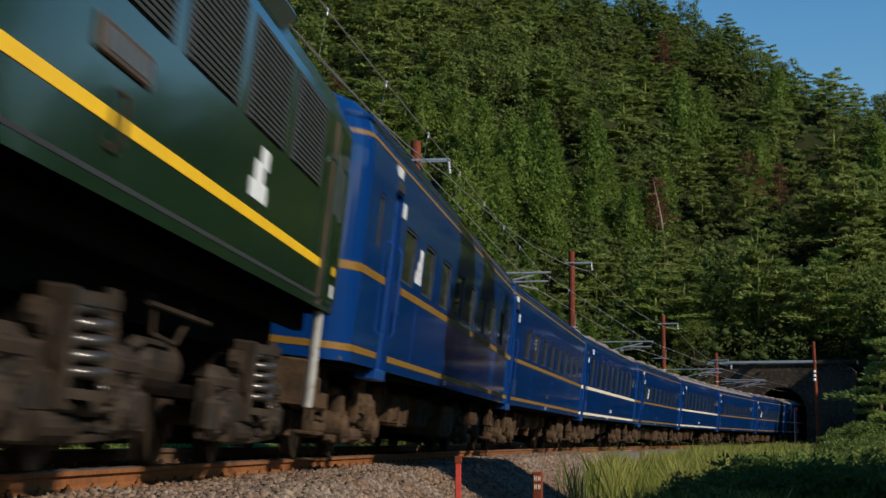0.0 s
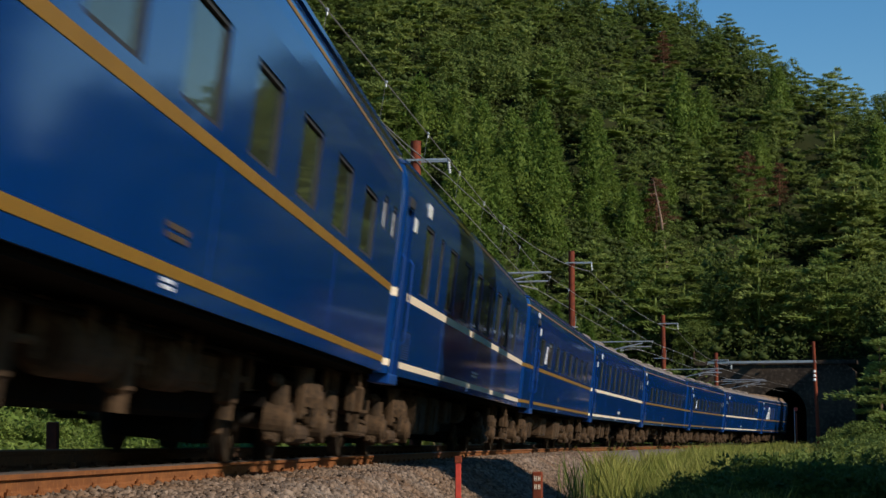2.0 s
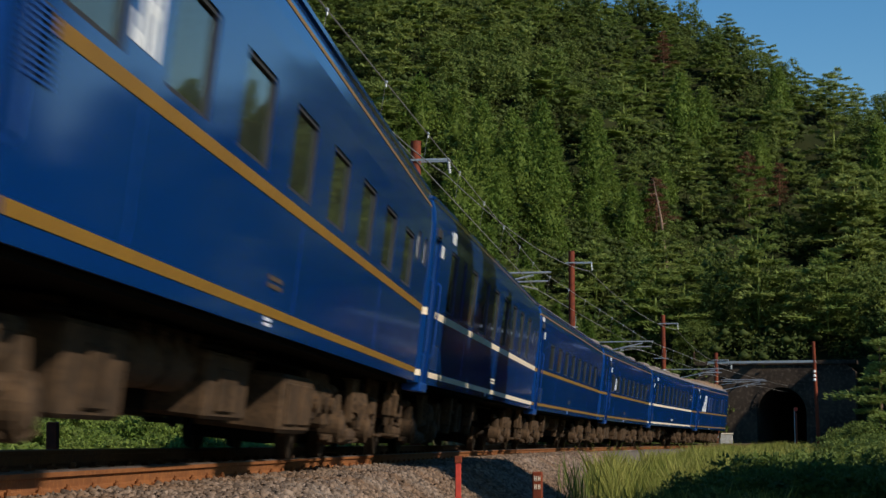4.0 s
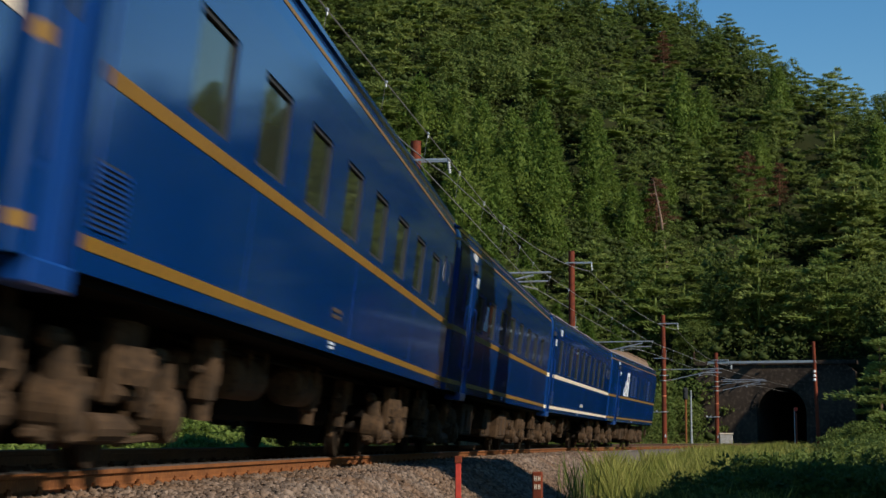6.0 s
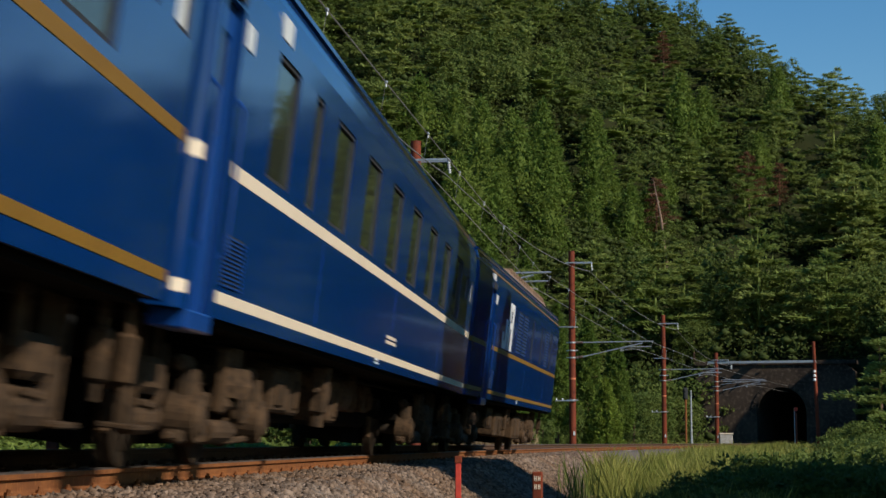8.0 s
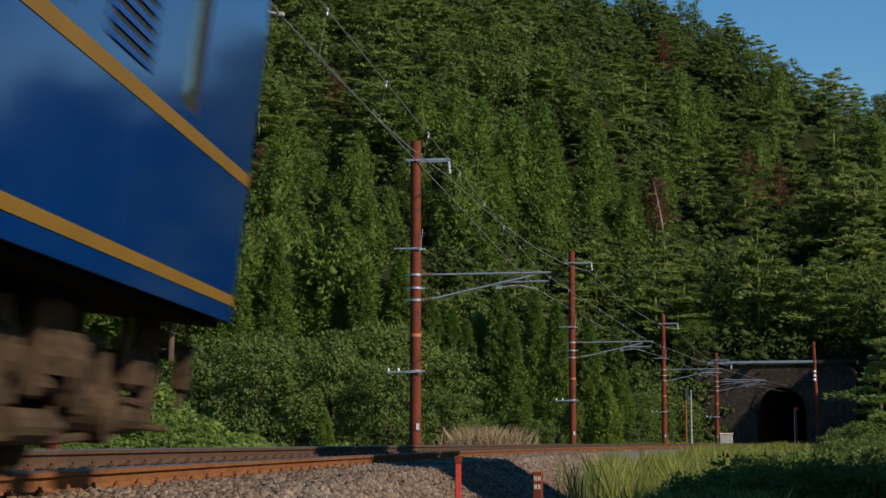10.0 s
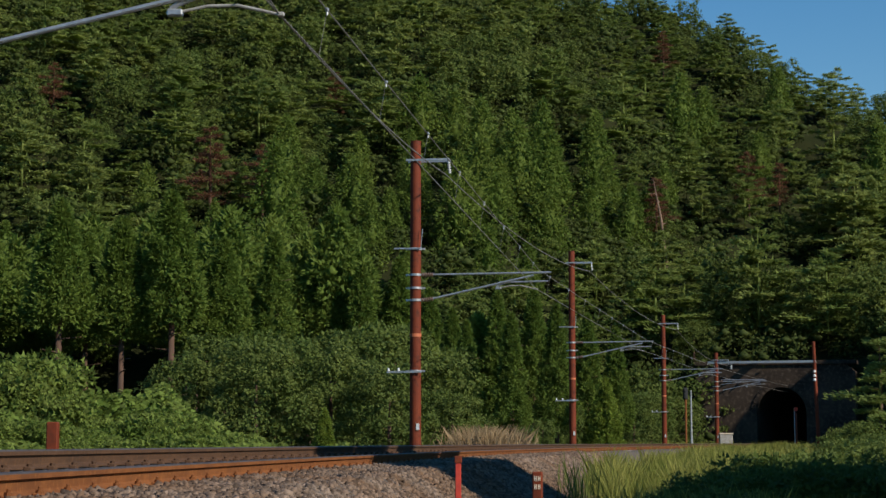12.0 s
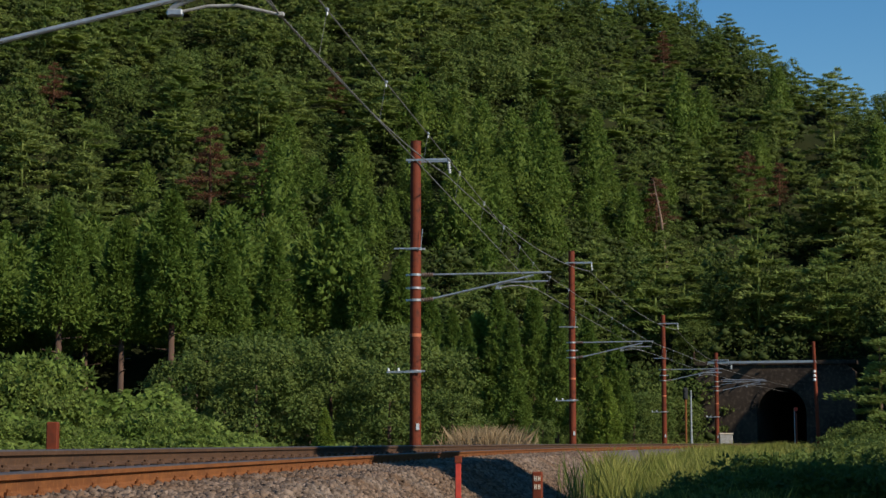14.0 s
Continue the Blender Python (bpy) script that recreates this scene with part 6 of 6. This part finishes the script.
            box(bm, -0.75, 0.75, y - 1.0, y + 1.0, 4.02, 4.20, 0.06)
            part("roof_cooler", bm, M_ROOF, car)
    # interior
    bm = bmesh.new()
    box(bm, -1.38, 1.38, B0 + 0.1, B1 - 0.1, 1.16, 1.20)
    box(bm, -0.45, -0.42, U(2.9), U(18.6), 1.2, 2.0)
    for k in range(7):
        y = -5.5 + 2.08 * k
        box(bm, -0.4, 1.3, y, y + 0.03, 1.2, 2.6)
    part("interior", bm, M_INSIDE, car, "dim tan compartment fittings")
    underfloor(car, seed, {"brake": 0, "generator": 0, "cream": -0.6, "plain": 4.6}[kind])
    for y in (-7.0, B1 - 3.42):
        bogie(car, y)
    return car


M_HOOD = material("rust_tan_hood", (0.24, 0.15, 0.085), 0.8, second=(0.15, 0.095, 0.06), scale=3, third=(0.33, 0.22, 0.13), detail_scale=9, bump=0.2)
M_INSIDE = material("tan_lining", (0.09, 0.072, 0.05), 0.8, second=(0.07, 0.055, 0.04), scale=3)
M_FILTER = material("louvre_grey", (0.10, 0.115, 0.115), 0.55, second=(0.075, 0.085, 0.085), scale=6)


def locomotive():
    """Dark green electric locomotive; its rear end is at y = 7.8."""
    car = empty("locomotive", Matrix.Identity(4), "dark green electric locomotive with a yellow waist stripe", "locomotive")
    y0, y1 = -8.1, 8.1
    prof = [(1.40, 1.55), (1.40, 1.66), (1.40, 1.88), (1.40, 3.30), (1.36, 3.42), (1.18, 3.72), (0.95, 3.80), (0.0, 3.86)]
    bm = bmesh.new()
    cuts = [(y0, 0.30), (y0 + 0.12, 0.10), (y0 + 0.3, 0.0), (-4.0, 0.0), (0.0, 0.0), (4.0, 0.0), (y1 - 0.3, 0.0), (y1 - 0.12, 0.10), (y1, 0.30)]
    full = prof + [(-w, z) for w, z in prof[::-1][1:]]
    rows = [[bm.verts.new((math.copysign(max(abs(w) - ins, 0), w) if w else 0.0, y, z)) for w, z in full] for y, ins in cuts]
    for a, b in zip(rows[:-1], rows[1:]):
        for k in range(len(full) - 1):
            bm.faces.new((a[k], b[k], b[k + 1], a[k + 1]))
    bm.faces.new(rows[0][::-1]), bm.faces.new(rows[-1])
    part("body", bm, M_GREEN, car)
    for sd in (1, -1):
        for ya, yb in ((y0 + 0.35, -1.02), (-0.88, 6.62), (7.42, y1 - 0.30)):
            bm = bmesh.new()
            box(bm, sd * 1.402 - 0.004, sd * 1.402 + 0.004, ya, yb, 1.915, 1.995)
            part("stripe", bm, M_YELLOW, car, "bright yellow painted stripe")
        bm = bmesh.new()
        box(bm, sd * 1.40 - 0.004, sd * 1.40 + 0.004, y0 + 0.3, y1 - 0.35, 1.632, 1.662)
        part("seam", bm, M_RUBBER, car)
        # louvred filter panels
        for k in range(6):
            ya = 4.40 - 1.98 * k
            bm = bmesh.new()
            box(bm, min(sd * 1.395, sd * 1.408), max(sd * 1.395, sd * 1.408), ya - 0.05, ya + 1.60, 2.58, 3.30)
            panel = part("filter_panel", bm, M_RUBBER, car)
            for q in range(18):
                bm = bmesh.new()
                z = 2.60 + q * 0.0395
                box(bm, -0.012, 0.012, 0.03, 1.52, -0.009, 0.009, 0.0, pose(0, 0, 0, 0, 28 * sd, 0))
                slat = part("slat", bm, M_FILTER, panel)
                slat.matrix_basis = pose(sd * 1.414, ya, z)
        for k in range(5):
            ya = 4.6 - 2.2 * (k + 1)
            bm = bmesh.new()
            m = pose(sd * 1.275, ya + 0.9, 3.575, 0, sd * -59, 0)
            box(bm, -0.15, 0.15, -0.85, 0.85, -0.01, 0.015, 0.01, m)
            part("skylight", bm, M_SKYLIGHT, car, "slanted grey skylight")
        # cab door, pillars and rails
        bm = bmesh.new()
        box(bm, min(sd * 1.398, sd * 1.409), max(sd * 1.398, sd * 1.409), 6.66, 6.86, 1.57, 3.30, 0.004)
        box(bm, min(sd * 1.40, sd * 1.425), max(sd * 1.40, sd * 1.425), 6.74, 6.78, 1.58, 3.28)
        part("pillar", bm, M_PILLAR, car, "brown dusted upright beside the cab door")
        bm = bmesh.new()
        box(bm, min(sd * 1.39, sd * 1.412), max(sd * 1.39, sd * 1.412), 6.92, 7.36, 1.60, 3.25, 0.01)
        door = part("door", bm, M_GREEN, car)
        bm = bmesh.new()
        box(bm, min(sd * 1.40, sd * 1.417), max(sd * 1.40, sd * 1.417), 6.98, 7.30, 2.45, 3.05, 0.01)
        part("pane", bm, M_SKYLIGHT, door)
        for y in (6.60, 7.40):
            bm = bmesh.new()
            tube(bm, [(sd * 1.40, y, 1.60), (sd * 1.455, y, 1.65), (sd * 1.455, y, 2.9), (sd * 1.40, y, 2.95)], 0.014, 8)
            part("handrail", bm, M_GREEN, car)
        bm = bmesh.new()
        box(bm, min(sd * 1.395, sd * 1.41), max(sd * 1.395, sd * 1.41), 7.46, 7.76, 2.42, 3.10, 0.01)
        part("cab_window", bm, M_SKYLIGHT, car, "dark side cab window")
        bm = bmesh.new()
        rod(bm, (sd * 1.33, 7.42, 0.62), (sd * 1.33, 7.42, 1.55), 0.048, sides=12)
        part("step_post", bm, M_GRIMY, car, "pale grey painted post")
        bm = bmesh.new()
        box(bm, min(sd * 1.40, sd * 1.406), max(sd * 1.40, sd * 1.406), 7.5, 7.74, 1.70, 1.82)
        part("data_plate", bm, M_FROST, car)
        # Sill in the near-black that has the shade put into it.
        bm = bmesh.new()
        box(bm, min(sd * 1.0, sd * 1.12), max(sd * 1.0, sd * 1.12), y0 + 0.2, y1 - 0.2, 1.36, 1.55, 0.02)
        part("sill", bm, M_DARK, car)
    # mark and number plate
    bm = bmesh.new()
    for a, b, c, d in ((0.0, 0.24, 0.0, 0.13), (0.12, 0.24, 0.13, 0.28), (0.28, 0.40, 0.0, 0.40), (0.40, 0.52, 0.26, 0.40), (0.42, 0.54, 0.0, 0.14)):
        box(bm, 1.400, 1.408, 2.85 + a * 1.2, 2.85 + b * 1.2, 2.08 + c, 2.08 + d)
    part("operator_mark", bm, M_WHITE, car, "white painted mark")
    bm = bmesh.new()
    box(bm, 1.398, 1.425, -1.45, -0.35, 2.22, 2.40, 0.01)
    plate_ob = part("number_plate", bm, M_PLATE, car, "dull bronze number plate")
    bm = bmesh.new()
    for k in range(6):
        box(bm, 1.425, 1.430, -1.35 + k * 0.16, -1.24 + k * 0.16, 2.255, 2.365)
    part("lettering", bm, M_STEEL, plate_ob)
    bm = bmesh.new()
    tube(bm, [(1.40, -0.95, 1.80), (1.46, -0.95, 1.82), (1.46, -0.95, 2.08), (1.40, -0.95, 2.10)], 0.016, 8)
    box(bm, 1.398, 1.415, -1.05, -0.85, 1.78, 1.83, 0.004)
    part("grab_handle", bm, M_LOCO_GEAR, car)
    # Dark block under the body; its colour holds the shade between the bogies.
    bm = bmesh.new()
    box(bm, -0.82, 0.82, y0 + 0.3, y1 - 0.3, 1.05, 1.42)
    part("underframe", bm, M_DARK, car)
    # tanks, valve blocks and pipe runs between the bogies
    for ya, kind_of in ((-3.3, 0), (2.35, 1)):
        for sd in (-1, 1):
            bm = bmesh.new()
            if kind_of:
                rod(bm, (sd * 0.78, ya, 0.78), (sd * 0.78, ya + 0.95, 0.78), 0.20, sides=18)
                rod(bm, (sd * 0.78, ya - 0.05, 0.78), (sd * 0.78, ya, 0.78), 0.13, 0.20, 18)
                rod(bm, (sd * 0.78, ya + 0.95, 0.78), (sd * 0.78, ya + 1.0, 0.78), 0.20, 0.13, 18)
                part("air_tank", bm, M_LOCO_GEAR, car)
            else:
                box(bm, min(sd * 0.45, sd * 0.92), max(sd * 0.45, sd * 0.92), ya, ya + 0.85, 0.66, 1.05, 0.06)
                rod(bm, (sd * 0.92, ya + 0.3, 0.84), (sd * 0.97, ya + 0.3, 0.84), 0.12, sides=12)
                part("valve_block", bm, M_LOCO_GEAR, car)
            bm = bmesh.new()
            tube(bm, [(sd * 1.0, ya - 0.3, 1.25), (sd * 1.0, ya - 0.2, 0.98), (sd * 0.98, ya + 0.6, 0.95), (sd * 0.96, ya + 1.2, 1.25)], 0.02, 6)
            tube(bm, [(sd * 1.02, ya - 0.5, 1.18), (sd * 1.02, ya + 1.5, 1.16)], 0.024, 6)
            part("pipe", bm, M_LOCO_GEAR, car)
    for sd in (-1, 1):
        bm = bmesh.new()
        box(bm, min(sd * 0.8, sd * 1.2), max(sd * 0.8, sd * 1.2), y1 - 0.10, y1 - 0.02, 0.62, 1.1, 0.02)
        tube(bm, [(sd * 0.9, y1, 1.0), (sd * 0.9, y1 + 0.15, 0.7), (sd * 0.8, y1 + 0.25, 0.55)], 0.03, 8)
        part("pilot_bracket", bm, M_GEAR, car)
    bm = bmesh.new()
    box(bm, -0.12, 0.12, y1 - 0.4, y1 + 0.85, 0.76, 1.0, 0.03)
    part("coupler", bm, M_GEAR, car)
    bm = bmesh.new()
    box(bm, -0.9, 0.9, -3.0, 3.0, 3.82, 4.05, 0.05)
    part("roof_gear", bm, M_DARK, car)
    for y in (-5.6, 0.0, 5.6):
        bogie(car, y, 2.4, True)
    return car


M_SKYLIGHT = material("grey_glazing", (0.06, 0.07, 0.075), 0.12, second=(0.05, 0.06, 0.065), scale=2)
M_PLATE = material("bronze_plate", (0.11, 0.075, 0.05), 0.5, 0.3, second=(0.085, 0.055, 0.04), scale=8)

COACH_LABELS = {
    "brake": "blue sleeping coach with gold bands, rounded end and white mark",
    "plain": "blue sleeping coach with three dull gold bands and large windows",
    "cream": "blue sleeping coach with two cream bands and large windows",
    "generator": "blue generator van with a rust-tan roof hood and large white mark"}
loco = locomotive()
TRAIN = [coach(kd, COACH_LABELS[kd], 20 + k) for k, kd in enumerate(("brake", "plain", "cream", "brake", "cream", "plain", "brake", "cream", "generator"))]


def motions():
    """The train runs past at a steady speed."""
    times = [k * 0.25 for k in range(57)]
    walk(loco, [(t, car_pose(LOCO_TAIL - 16.9 - SPEED * t, 16.2, 5.6)) for t in times])
    for k, car in enumerate(TRAIN):
        walk(car, [(t, car_pose(LOCO_TAIL + COACH_PITCH * k - SPEED * t, COACH_PITCH, 7.0)) for t in times])
    turn = math.degrees(SPEED / 0.43)
    for ws in WHEELSETS:
        at = ws.matrix_basis.translation.copy()
        walk(ws, [(k / 30, Matrix.Translation(at) @ Matrix.Rotation(radians(turn * k / 30), 4, "X")) for k in range(421)])


motions()
